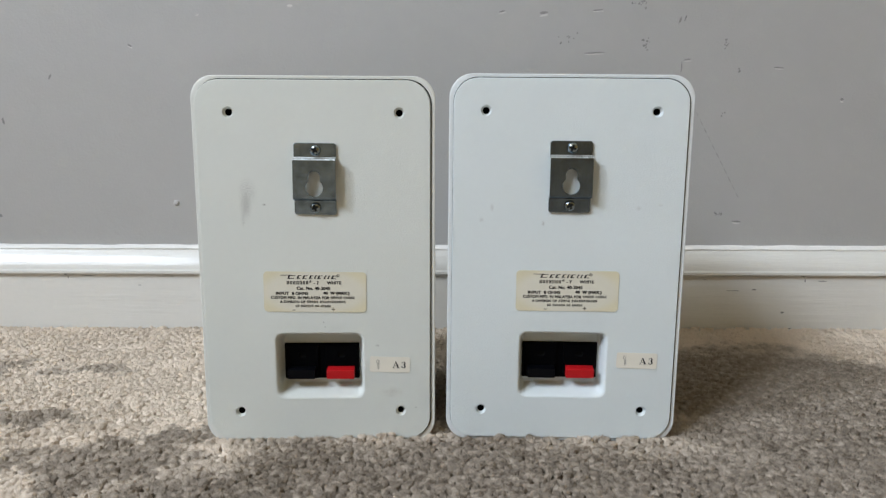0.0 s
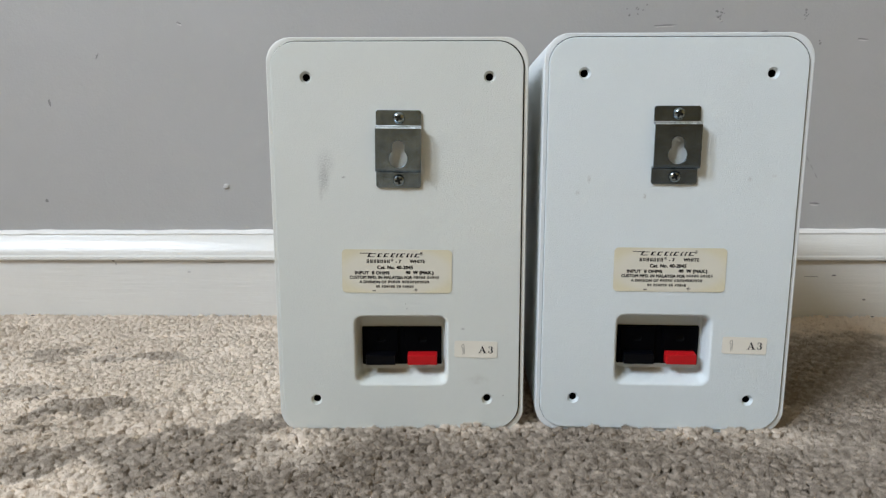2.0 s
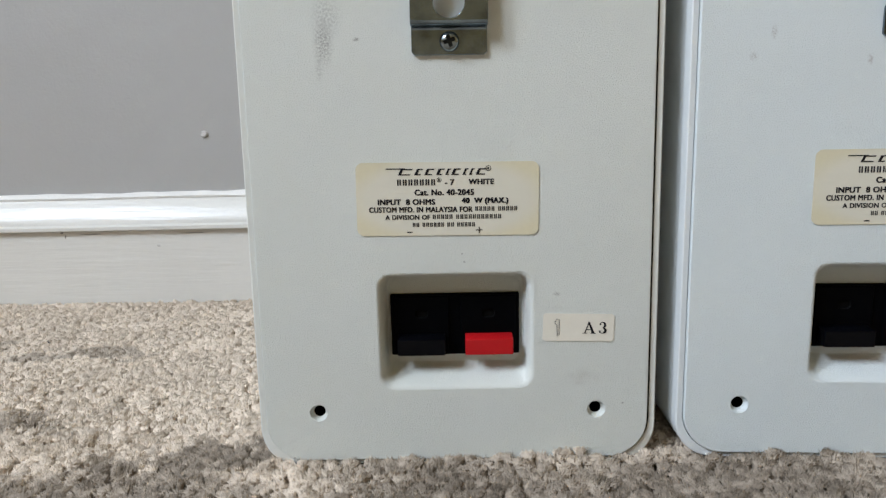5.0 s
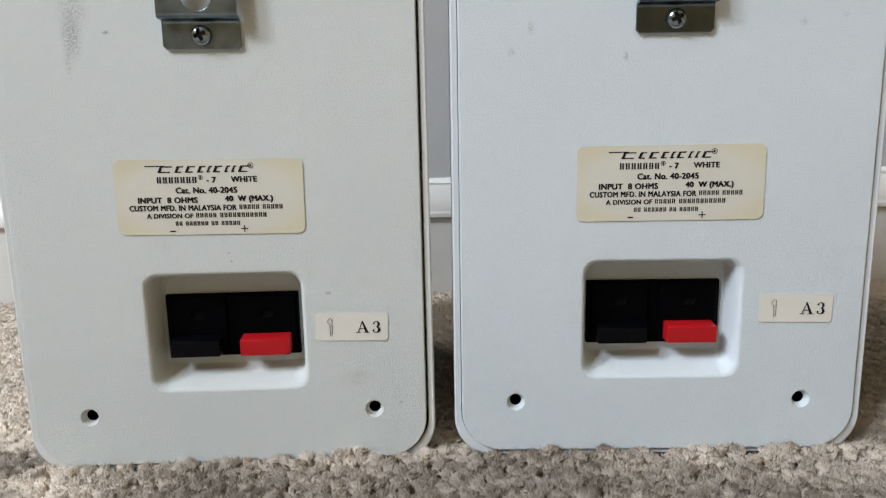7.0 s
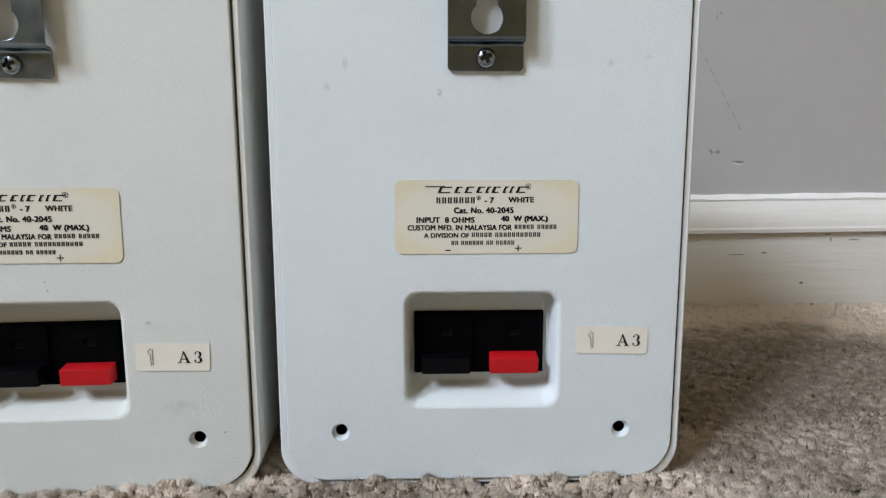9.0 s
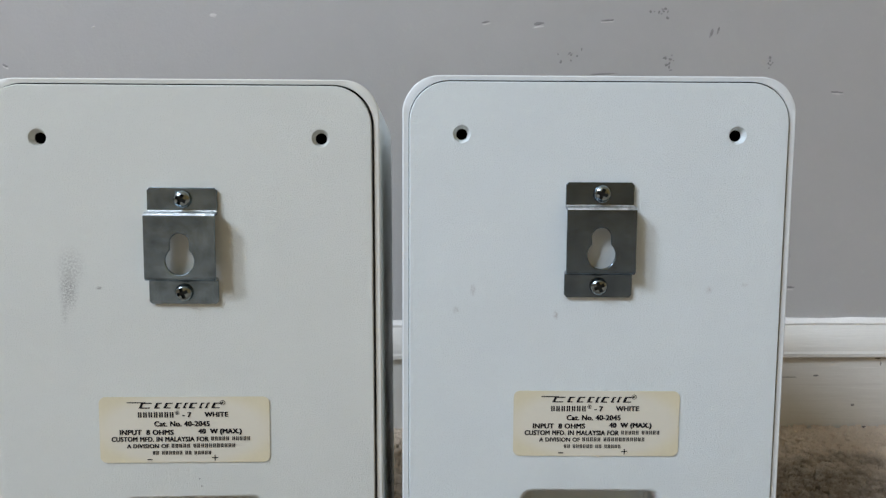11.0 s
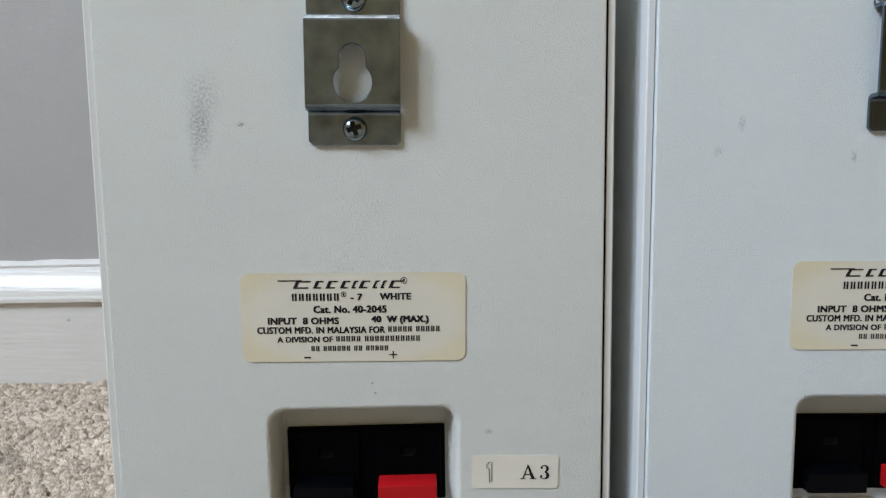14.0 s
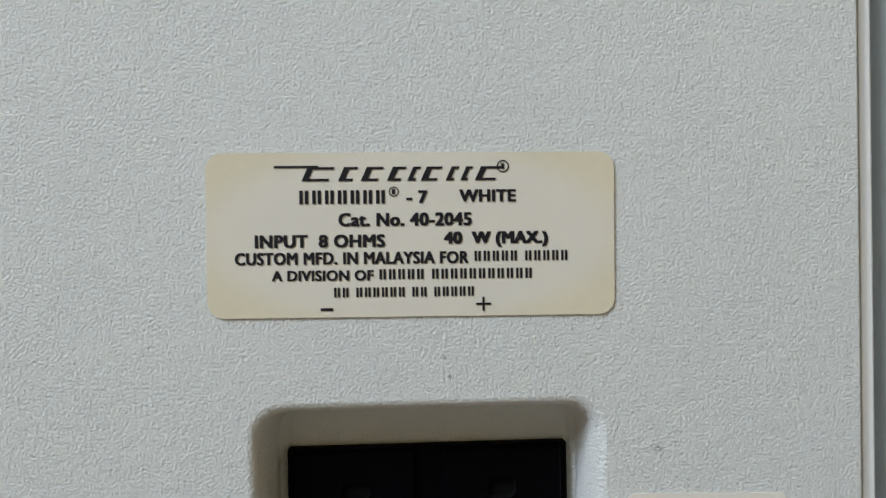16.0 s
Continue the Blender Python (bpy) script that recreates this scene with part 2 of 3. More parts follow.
def moulding(name, profile, mat, label, wobble=0.0, steps=1):
    """Sweeps a profile of (distance from the wall, height) along x."""
    bm = bmesh.new()
    rows_ = []
    for i in range(steps + 1):
        x = X0 + (X1 - X0) * i / steps
        row = []
        for k, (d, z) in enumerate(profile):
            n = noise.noise(Vector((x * 60, k * 3.1, 0))) * wobble if 0 < k < len(profile) - 1 else noise.noise(Vector((x * 45, 9, k))) * wobble * 1.3
            row.append(bm.verts.new((x, WALL - d + 0.0003, z + n + rise(x))))
        rows_.append(row)
    for a, b in zip(rows_, rows_[1:]):
        for k in range(len(a) - 1):
            bm.faces.new((a[k], b[k], b[k + 1], a[k + 1]))
    for row in (rows_[0], rows_[-1]):
        bm.faces.new(row)
    ob = mesh_object(name, bm, mat, smooth=True)
    return tagged(ob, label, "skirting", kind="structure")


moulding("baseboard", [(0, -0.02), (0.0105, -0.02), (0.0105, 0.0392), (0.0100, 0.0398), (0, 0.0398)], M_TRIM, "white painted wooden skirting board with small chips")
cap = [(0, 0.0398), (0.0128, 0.0398), (0.0138, 0.0404), (0.0138, 0.0424), (0.0130, 0.0431)]
for i in range(9):
    a = i / 8
    cap.append((0.0124 - 0.0085 * a ** 1.5, 0.0436 + 0.0150 * a))
cap += [(0.0036, 0.0590), (0, 0.0590)]
moulding("trim", cap, M_TRIM, "white moulded cap along the top of the skirting")
moulding("trim_caulk", [(0, 0.0592), (0.0042, 0.0586), (0.0046, 0.0598), (0.0034, 0.0612), (0.0014, 0.0622), (0, 0.0624)], M_CAULK, "uneven white caulk line between skirting and wall", wobble=0.0010, steps=1500)


# ---- loudspeakers ----
CU, VB = 0.04025, -0.0165      # middle and foot of the cabinet from the lower left screw hole
HOLE_W, HOLE_H = 0.0805, 0.1482


def loc(u, v):
    """From millimetres on the back panel, measured from the lower left hole, to the speaker's own x and z."""
    return u / 1000 - CU, v / 1000 - VB


def font_mesh(text):
    cu = bpy.data.curves.new("text", "FONT")
    cu.body, cu.size, cu.resolution_u, cu.space_character = text, 1.0, 3, 1.07
    ob = bpy.data.objects.new("text", cu)
    scene.collection.objects.link(ob)
    bpy.context.view_layer.update()
    me = bpy.data.meshes.new_from_object(ob.evaluated_get(bpy.context.evaluated_depsgraph_get()))
    bpy.data.objects.remove(ob)
    return me


def printed(name, text, x0, x1, z0, z1, y, parent, mat=None, bold=0.04):
    """Lettering fitted into a box on the plane y, facing the camera's side."""
    src = font_mesh(text)
    co = np.array([v.co[:] for v in src.vertices])
    tri = [tuple(f.vertices) for f in src.polygons]
    lo, hi = co.min(0), co.max(0)
    d = bold * (z1 - z0)
    kx, kz = (x1 - x0 - 2 * d) / (hi[0] - lo[0]), (z1 - z0 - d) / (hi[1] - lo[1])
    verts, faces = [], []
    for n, (ox, oz) in enumerate(((0, 0), (d, d / 2), (2 * d, d), (0, d), (2 * d, 0))):   # overlapping strikes, as in bold type
        k = len(verts)
        verts += [(x0 + ox + (c[0] - lo[0]) * kx, y - n * 0.000002, z0 + oz + (c[1] - lo[1]) * kz) for c in co]
        faces += [tuple(i + k for i in f) for f in tri]
    me = bpy.data.meshes.new(name)
    me.from_pydata(verts, [], faces)
    me.materials.clear()
    me.materials.append(mat or M_INK)
    me.name = name
    ob = new(name, me)
    ob.parent = parent
    return ob


def bars(name, cells, y, parent, slant=0.0):
    """Plain printed bars, one object each: (x0, x1, z0, z1)."""
    for x0, x1, z0, z1 in cells:
        bm = bmesh.new()
        s = slant * (z1 - z0)
        bm.faces.new([bm.verts.new(p) for p in ((x0, y, z0), (x1, y, z0), (x1 + s, y, z1), (x0 + s, y, z1))])
        mesh_object(name, bm, M_INK, parent, keep=True)


def hook(x0, x1, z0, z1, y, parent, slant, stem, arm):
    """A slanted plain shape: a stem with a foot and a head."""
    bm = bmesh.new()
    pts = [(x0, z0), (x1, z0), (x1, z0 + arm), (x0 + stem, z0 + arm), (x0 + stem, z1 - arm), (x1, z1 - arm), (x1, z1), (x0, z1)]
    bm.faces.new([bm.verts.new((x + slant * (z - z0), y, z)) for x, z in pts])
    mesh_object("logo_shape", bm, M_INK, parent, keep=True)


def word_bars(x0, x1, z0, z1, words, fat=0.27):
    """Two slim bars for each letter of words of the given lengths, spread from x0 to x1."""
    n = sum(words) + 0.6 * (len(words) - 1)
    step, out, x = (x1 - x0) / n, [], x0
    for w in words:
        for _ in range(w):
            for k in (0.14, 0.56):
                out.append((x + step * k, x + step * (k + fat), z0, z1))
            x += step
        x += 0.6 * step
    return out


def make_screw_mesh():
    """A pan-head screw with a cross recess, its axis along -y."""
    bm = bmesh.new()
    prof = [(2.6, 0.0), (2.62, 0.5), (2.5, 1.0), (2.2, 1.45), (1.6, 1.85), (0.8, 2.05)]
    loops = [ring(bm, circle(r / 1000, n=32), -h / 1000) for r, h in prof]
    loft(bm, loops)
    bm.faces.new(loops[-1])
    bm.faces.new(loops[0])
    bmesh.ops.recalc_face_normals(bm, faces=bm.faces)
    me = bpy.data.meshes.new("head")
    bm.to_mesh(me)
    bm.free()
    cut = bmesh.new()
    w, l = 0.00062, 0.0019
    cross = [(w, -l), (w, -w), (l, -w), (l, w), (w, w), (w, l), (-w, l), (-w, w), (-l, w), (-l, -w), (-w, -w), (-w, -l)]
    small = [(x * 0.75, z * 0.75) for x, z in cross]
    a, b = ring(cut, cross, -0.004), ring(cut, small, -0.0007)
    loft(cut, [a, b])
    cut.faces.new(a)
    cut.faces.new(b)
    bmesh.ops.recalc_face_normals(cut, faces=cut.faces)
    me2 = bpy.data.meshes.new("cross")
    cut.to_mesh(me2)
    cut.free()
    o1, o2 = new("head", me), new("cross", me2)
    mod = o1.modifiers.new("recess", "BOOLEAN")
    mod.operation, mod.object, mod.solver = "DIFFERENCE", o2, "EXACT"
    bpy.context.view_layer.update()
    res = bpy.data.meshes.new_from_object(o1.evaluated_get(bpy.context.evaluated_depsgraph_get()))
    bpy.data.objects.remove(o1)
    bpy.data.objects.remove(o2)
    res.materials.clear()
    res.materials.append(M_SCREW)
    res.materials.append(M_RECESS)
    for f in res.polygons:      # the shade in the cross recess is painted as a darker steel
        f.material_index = int(math.hypot(f.center.x, f.center.z) < 0.002 and f.center.y > -0.0015)
    res.shade_smooth()
    res.set_sharp_from_angle(angle=radians(35))
    res.name = "screw"
    return res


SCREW = make_screw_mesh()


def make_bracket(parent, u, v, lean, zinc, tilt):
    """Keyhole hanger: two flanges on the panel and a raised middle plate with a keyhole slot. u, v: its middle."""
    T = 0.0009
    def half(flat, step, top_r, low_r):
        """Upper half of a bent strip's outline: flange end, inner bend, riser, outer bend. (height, stand-off, half width)"""
        lo, hi, z = flat, flat + 3.3, step
        pts = [(17.0, lo, 9.2), (16.2, lo, 10.0)]
        pts += [(z + low_r * (1 - math.sin(a)), lo + low_r * (1 - math.cos(a)), 10.0) for a in [math.pi / 2 * i / 5 for i in range(6)]]
        pts += [(z - top_r * (1 - math.cos(a)), hi - top_r * (1 - math.sin(a)), 10.1) for a in [math.pi / 2 * i / 5 for i in range(6)]]
        return pts
    up, under = half(0.9, 9.9, 1.25, 0.75), half(0.0, 9.0, 0.4, 1.3)
    front = up + [(-z, d, w) for z, d, w in reversed(up)]
    back = under + [(-z, d, w) for z, d, w in reversed(under)]
    MID = len(up) - 1
    bm = bmesh.new()

    def row(p):
        z, d, w = p
        return [bm.verts.new((sx * w / 1000, -d / 1000, z / 1000)) for sx in (-1, 1)]
    F, B = [row(p) for p in front], [row(p) for p in back]
    for P in (F, B):
        for i in range(len(P) - 1):
            if i != MID:
                f = bm.faces.new((P[i][0], P[i][1], P[i + 1][1], P[i + 1][0]))
                if P is F and (3 <= i <= 6 or 9 <= i <= 11):
                    f.material_index = 1
    for i in range(len(F) - 1):
        for s in (0, 1):
            bm.faces.new((F[i][s], F[i + 1][s], B[i + 1][s], B[i][s]))
    for i in (0, -1):
        bm.faces.new((F[i][0], F[i][1], B[i][1], B[i][0]))
    # keyhole: a round of 4.1 mm and a slot of 2.8 mm above it
    R1, R2, c1, c2 = 0.0041, 0.0028, -0.0040, 0.0011
    a0 = math.acos(R2 / R1)
    key = [(R1 * math.cos(a), c1 + R1 * math.sin(a)) for a in [math.pi - a0 + (math.pi + 2 * a0) * i / 26 for i in range(27)]]
    key += [(R2 * math.cos(a), c2 + R2 * math.sin(a)) for a in [math.pi * i / 14 for i in range(15)]]
    wide = [(x * 1.045, c1 + (z - c1) * 1.03) for x, z in key]
    kf, km, kb = ring(bm, wide, -0.0042), ring(bm, key, -0.00402), ring(bm, key, -0.0033)
    loft(bm, [kf, km, kb])
    fill(bm, [F[MID][0], F[MID][1], F[MID + 1][1], F[MID + 1][0]], kf)
    fill(bm, [B[MID][0], B[MID][1], B[MID + 1][1], B[MID + 1][0]], kb)
    ob = part("hanger_bracket", bm, [zinc, M_BEND], parent, "zinc-plated steel hanger with keyhole slot")
    worn = ob.modifiers.new("worn_edges", "BEVEL")
    worn.width, worn.segments, worn.limit_method, worn.angle_limit = 0.00016, 2, "ANGLE", radians(50)
    x, z = loc(u, v)
    ob.location, ob.rotation_euler = (x, -0.0001, z), (0, radians(lean), 0)
    for dz, turn, tip, dx in ((0.0136, 20, tilt, 0.0001 + tilt * 0.00004), (-0.0136, 65, 0.3 * tilt, 0.0001)):
        s = new("screw", SCREW)
        s.parent, s.location = ob, (dx, -0.0008, dz)
        s.rotation_euler = (pose(0, 0, 0, 0, 0, -tip) @ pose(0, 0, 0, 0, turn + 10 * lean, 0)).to_euler()
        s["label"] = "bright cross-head screw"
    return ob


def make_label(parent, u, v, lean):
    """Cream rating label with its printing; u, v: its middle."""
    x, z = loc(u, v)
    k = 1 / 14.4 / 1000     # label drawing units to metres
    bm = slab(rounded(0.0502, 0.0202, 0.0020), -0.00014, 0.0)
    ob = part("rating_label", bm, M_LABEL, parent, "cream printed rating label with rounded corners", smooth=False)
    ob.location, ob.rotation_euler = (x, -0.0001, z), (0, radians(lean), 0)
    y = -0.00022

    def X(px):
        return (px - 724) * k

    def Z(py):
        return (416 - py) * k

    def line(text, x0, x1, ytop, ybot, bold=0.066):
        return printed("lettering", text, X(x0), X(x1), Z(ybot), Z(ytop), y, ob, bold=bold)
    # the maker's mark as slanted plain shapes with its long stroke
    cells = [(X(482), X(560), Z(297.5), Z(293.5))]
    bars("logo_stroke", cells, y, ob)
    widths = [(536, 585), (600, 627), (640, 672), (686, 712), (722, 738), (746, 776), (790, 806), (816, 830), (842, 880)]
    for a, b in widths:
        hook(X(a - 6), X(b - 8), Z(321), Z(296), y, ob, 0.45, (8 if b - a < 20 else 11) * k, 4.5 * k)

    def registered(px, py, r):
        bm2 = bmesh.new()
        o, i = ring(bm2, circle(r * k, X(px), Z(py), 20), y), ring(bm2, circle(r * k * 0.8, X(px), Z(py), 20), y)
        loft(bm2, [o, i])
        mesh_object("mark", bm2, M_INK, ob)
        bars("mark", [(X(px - 3), X(px + 2.5), Z(py + 5), Z(py - 5))], y, ob)
    registered(886, 296, 11)
    registered(692, 340, 9)
    bars("printed_bar", word_bars(X(523), X(680), Z(361), Z(337), [7]), y, ob)
    line("- 7", 714, 752, 338, 361)
    line("WHITE", 808, 909, 337, 359)
    line("Cat. No. 40-2045", 594, 830, 377, 401)
    line("INPUT  8 OHMS", 447, 676, 415, 438)
    line("40  W (MAX.)", 780, 966, 411, 440)
    line("CUSTOM MFD. IN MALAYSIA FOR", 412, 824, 446, 468, 0.056)
    bars("printed_bar", word_bars(X(832), X(1003), Z(464), Z(446), [5, 5]), y, ob)
    line("A DIVISION OF", 476, 655, 478, 497, 0.056)
    bars("printed_bar", word_bars(X(663), X(939), Z(495), Z(477), [5, 11]), y, ob)
    bars("printed_bar", word_bars(X(583), X(835), Z(526), Z(509), [2, 6, 2, 5]), y, ob)
    bars("polarity_minus", [(X(561), X(583), Z(550), Z(545))], y, ob)
    bars("polarity_plus", [(X(836), X(863), Z(542.5), Z(538.5))], y, ob)
    bars("polarity_plus", [(X(847.5), X(851.5), Z(553), Z(528))], y - 0.00002, ob)
    return ob


def strokes(parent, lines, x, z, h):
    """A letter of pen strokes in units of its height: each a list of (x, z, width across x, width across z)."""
    bm = bmesh.new()
    for n, pts in enumerate(lines):
        y = -0.0002 - n * 0.000004
        rows_ = [[bm.verts.new((x + (px + sx * wx / 2) * h, y, z + (pz + sx * wz / 2) * h)) for sx in (-1, 1)] for px, pz, wx, wz in pts]
        for a, b in zip(rows_, rows_[1:]):
            bm.faces.new((a[0], a[1], b[1], b[0]))
    return mesh_object("lettering", bm, M_INK, parent, keep=True)


def serif_a(parent, x, z, h):
    strokes(parent, [[(0.17, 0, 0.08, 0), (0.53, 1, 0.08, 0)], [(0.50, 1, 0.13, 0), (0.90, 0, 0.25, 0)], [(0.26, 0.33, 0, 0.07), (0.78, 0.33, 0, 0.07)],
                     [(0.0, 0.028, 0, 0.056), (0.38, 0.028, 0, 0.056)], [(0.64, 0.028, 0, 0.056), (1.12, 0.028, 0, 0.056)]], x, z, h)


def serif_three(parent, x, z, h):
    def bowl(cx, cz, rx, rz, a0, a1, thin, fat, n=14):
        """An arc whose width swells where it runs upright."""
        out = []
        for i in range(n + 1):
            a = radians(a0 + (a1 - a0) * i / n)
            w = thin + (fat - thin) * max(0.0, math.cos(a)) ** 1.5
            out.append((cx + rx * math.cos(a), cz + rz * math.sin(a), w * math.cos(a), w * math.sin(a)))
        return out
    strokes(parent, [bowl(0.28, 0.74, 0.22, 0.23, 150, -80, 0.06, 0.20), bowl(0.27, 0.26, 0.27, 0.235, 80, -150, 0.06, 0.22), bowl(0.10, 0.80, 0.035, 0.035, -180, 180, 0.08, 0.08, 10),
                     bowl(0.08, 0.20, 0.04, 0.04, -180, 180, 0.09, 0.09, 10)], x, z, h)


def make_sticker(parent, u, v, lean):
    x, z = loc(u, v)
    ob = part("sticker", slab(rounded(0.0201, 0.0080, 0.0009), -0.00012, 0.0), M_STICKER, parent, "small cream sticker reading A3", smooth=False)
    ob.location, ob.rotation_euler = (x, -0.0001, z), (0, radians(lean), 0)
    serif_a(ob, 0.0012, -0.0017, 0.0034)
    serif_three(ob, 0.0058, -0.0017, 0.0034)
    # a narrow pen-drawn figure: a slim outlined stroke with a hook
    bm = bmesh.new()
    path = [(-0.0067, 0.0016), (-0.0061, 0.0024), (-0.0055, 0.0022), (-0.0054, -0.0022), (-0.0059, -0.0025), (-0.0061, 0.0008), (-0.0066, 0.0010)]
    w = 0.00011
    o, i = [], []
    for n in range(len(path)):
        p, q, r = Vector(path[n - 1]), Vector(path[n]), Vector(path[(n + 1) % len(path)])
        d = (r - p).normalized()
        o.append(bm.verts.new((q.x + d.y * w, -0.0002, q.y - d.x * w)))
        i.append(bm.verts.new((q.x - d.y * w, -0.0002, q.y + d.x * w)))
    loft(bm, [o, i])
    mesh_object("pen_mark", bm, M_PEN, ob)
    return ob


def make_terminals(parent, u, v):
    """Spring terminals in the recess: a black block, two socket plates with wire holes, a black and a red lever."""
    x, z = loc(u, v)
    bm = bmesh.new()
    box(bm, (-0.0189, 0.0074, -0.0092), (0.0189, 0.0100, 0.0092), 0.0003)
    ob = part("terminal_block", bm, M_BLACK, parent, "black push terminals with a red and a black lever")
    ob.location = (x, 0, z)
    for side, mat, name in ((-1, M_LEVER, "black lever"), (1, M_RED, "red lever")):
        cx = side * 0.0098
        bm = bmesh.new()
        out = [(cx + a, b) for a, b in ((-0.0081, -0.0088), (0.0081, -0.0088), (0.0081, 0.0088), (-0.0081, 0.0088))]
        inn = [(cx + (a - cx) * 0.97, b * 0.97) for a, b in out]
        f, m2, b2 = ring(bm, inn, 0.0064), ring(bm, out, 0.0067), ring(bm, out, 0.0075)
        h0 = ring(bm, rounded(0.0039, 0.0027, 0.0011, cx, 0.0035, 5), 0.0064)
        h1 = ring(bm, rounded(0.0036, 0.0024, 0.0010, cx, 0.0035, 5), 0.0072)
        loft(bm, [b2, m2, f])
        loft(bm, [h0, h1], 1)
        bm.faces.new(h1).material_index = 1
        fill(bm, f, h0)
        part("socket_plate", bm, [M_BLACK, M_HOLE], ob)
        bm = bmesh.new()
        box(bm, (cx - 0.0069, 0.0018, -0.0078), (cx + 0.0069, 0.0074, -0.0024), 0.0003)
        for vtx in bm.verts:        # the top slopes down towards the front
            if vtx.co.z > -0.004 and vtx.co.y < 0.004:
                vtx.co.z -= 0.0007
        part("lever", bm, mat, ob, name)
    return ob


def make_speaker(matrix, label, m_panel, m_shell, bracket, rating, sticker, term, slip, shell_x, seed):
    """A small bookshelf loudspeaker seen from behind. The offsets are millimetres on its back panel."""
    root = tagged(new("loudspeaker"), label, "loudspeaker", group="pair of loudspeakers")
    root.matrix_world = matrix
    cz = 0.0907
    W, H, sw, sh = 0.1153, 0.1818, 0.1116, 0.1787
    bm = bmesh.new()
    spec = [(sw, sh, 0.0118, 0.0120), (sw, sh, 0.0118, 0.0013), (sw + 0.0002, sh + 0.0002, 0.0118, 0.0011), (W - 0.0009, H - 0.0009, 0.0106, 0.0009),
            (W - 0.0003, H - 0.0003, 0.0108, 0.0011), (W, H, 0.0110, 0.0017), (W + 0.0006, H + 0.0004, 0.0112, 0.060), (W + 0.0008, H + 0.0004, 0.0112, 0.099),
            (W, H - 0.001, 0.0112, 0.104), (W - 0.005, H - 0.006, 0.010, 0.1085), (W - 0.014, H - 0.014, 0.009, 0.1095)]
    loops = []
    for k, (w, h, r, y) in enumerate(spec):
        lp = ring(bm, rounded(w, h, r, shell_x, cz + 0.0002, 12), y)
        if k > 2:       # the cast rim wavers a little
            for v in lp:
                n = noise.noise(Vector((v.co.x * 130, v.co.z * 130, seed))) * 0.00022
                v.co.x += n * (1 if v.co.x > 0 else -1)
                v.co.z += 0.7 * n * (1 if v.co.z > cz else -1)
        loops.append(lp)
    loft(bm, loops[1:])
    loft(bm, loops[:2], 1)      # inside of the seam coloured dark to stand for its shade
    fill(bm, loops[0])
    fill(bm, loops[-1])
    part("cabinet", bm, [m_shell, M_HOLE], root, "white painted metal cabinet shell")
    # back panel with recess and four counterbored holes
    pw, ph, px = 0.1108, 0.1780, slip
    bm = bmesh.new()
    outs = [ring(bm, rounded(pw - 2 * i, ph - 2 * i, 0.0115 - i, px, cz + 0.0001, 12), y) for i, y in ((0, 0.006), (0, 0.0004), (0.00008, 0.00018), (0.0002, 0.00004), (0.00034, 0.0))]
    loft(bm, outs)
    rx, rz = loc(40.3, 23.9)
    rec = []
    for i, low, y in ((0, 0, 0), (0.0004, 0.0004, 0.0001), (0.0008, 0.0008, 0.0004), (0.0012, 0.0013, 0.0011), (0.0018, 0.0030, 0.0045), (0.0022, 0.0046, 0.0082), (0.0032, 0.0056, 0.0090)):
        rec.append(ring(bm, rounded(0.0446 - 2 * i, 0.0345 - i - low, 0.0042 - i * 0.4, rx, rz + (low - i) / 2, 6), y))
    loft(bm, rec)
    fill(bm, rec[-1])
    holes = []
    for u in (0, HOLE_W * 1000):
        for v in (0, HOLE_H * 1000):
            hx, hz = loc(u, v)
            ls = [ring(bm, circle(r / 1000, hx, hz, 24), y) for r, y in ((2.62, 0.0), (2.5, 0.00012), (2.36, 0.0005), (1.95, 0.0017), (1.66, 0.0019))]
            loft(bm, ls)
            deep = [ls[-1], ring(bm, circle(0.0016, hx, hz, 24), 0.0105)]
            loft(bm, deep, 1)
            bm.faces.new(deep[-1]).material_index = 1
            holes.append(ls[0])
    fill(bm, outs[-1], rec[0], *holes)
    panel = part("back_panel", bm, [m_panel, M_HOLE], root, "textured white back panel with recessed terminals")
    make_bracket(root, *bracket)
    make_label(root, *rating)
    make_sticker(root, *sticker)
    make_terminals(root, *term)
    return root


M_PANEL_L = material("warm_white_textured_paint", (0.695, 0.726, 0.69), 0.55, var=0.025, var_scale=25, grain=0.00034, grain_scale=2800, wave=0.00014, wave_scale=900)
M_PANEL_R = material("cool_white_textured_paint", (0.72, 0.784, 0.796), 0.55, var=0.025, var_scale=25, grain=0.00034, grain_scale=2800, wave=0.00014, wave_scale=900)
M_SHELL_L = material("warm_white_shell_paint", (0.70, 0.715, 0.68), 0.42, var=0.03, var_scale=40, grain=0.00003, grain_scale=1200)
M_SHELL_R = material("cool_white_shell_paint", (0.70, 0.735, 0.745), 0.42, var=0.03, var_scale=40, grain=0.00003, grain_scale=1200)


def stain_at(m, u, v, su, sv, colour, strength, speck=900.0):
    x, z = loc(u, v)
    stain(m, (x, 0, z), (su / 1000, 0.02, sv / 1000), colour, strength, speck)


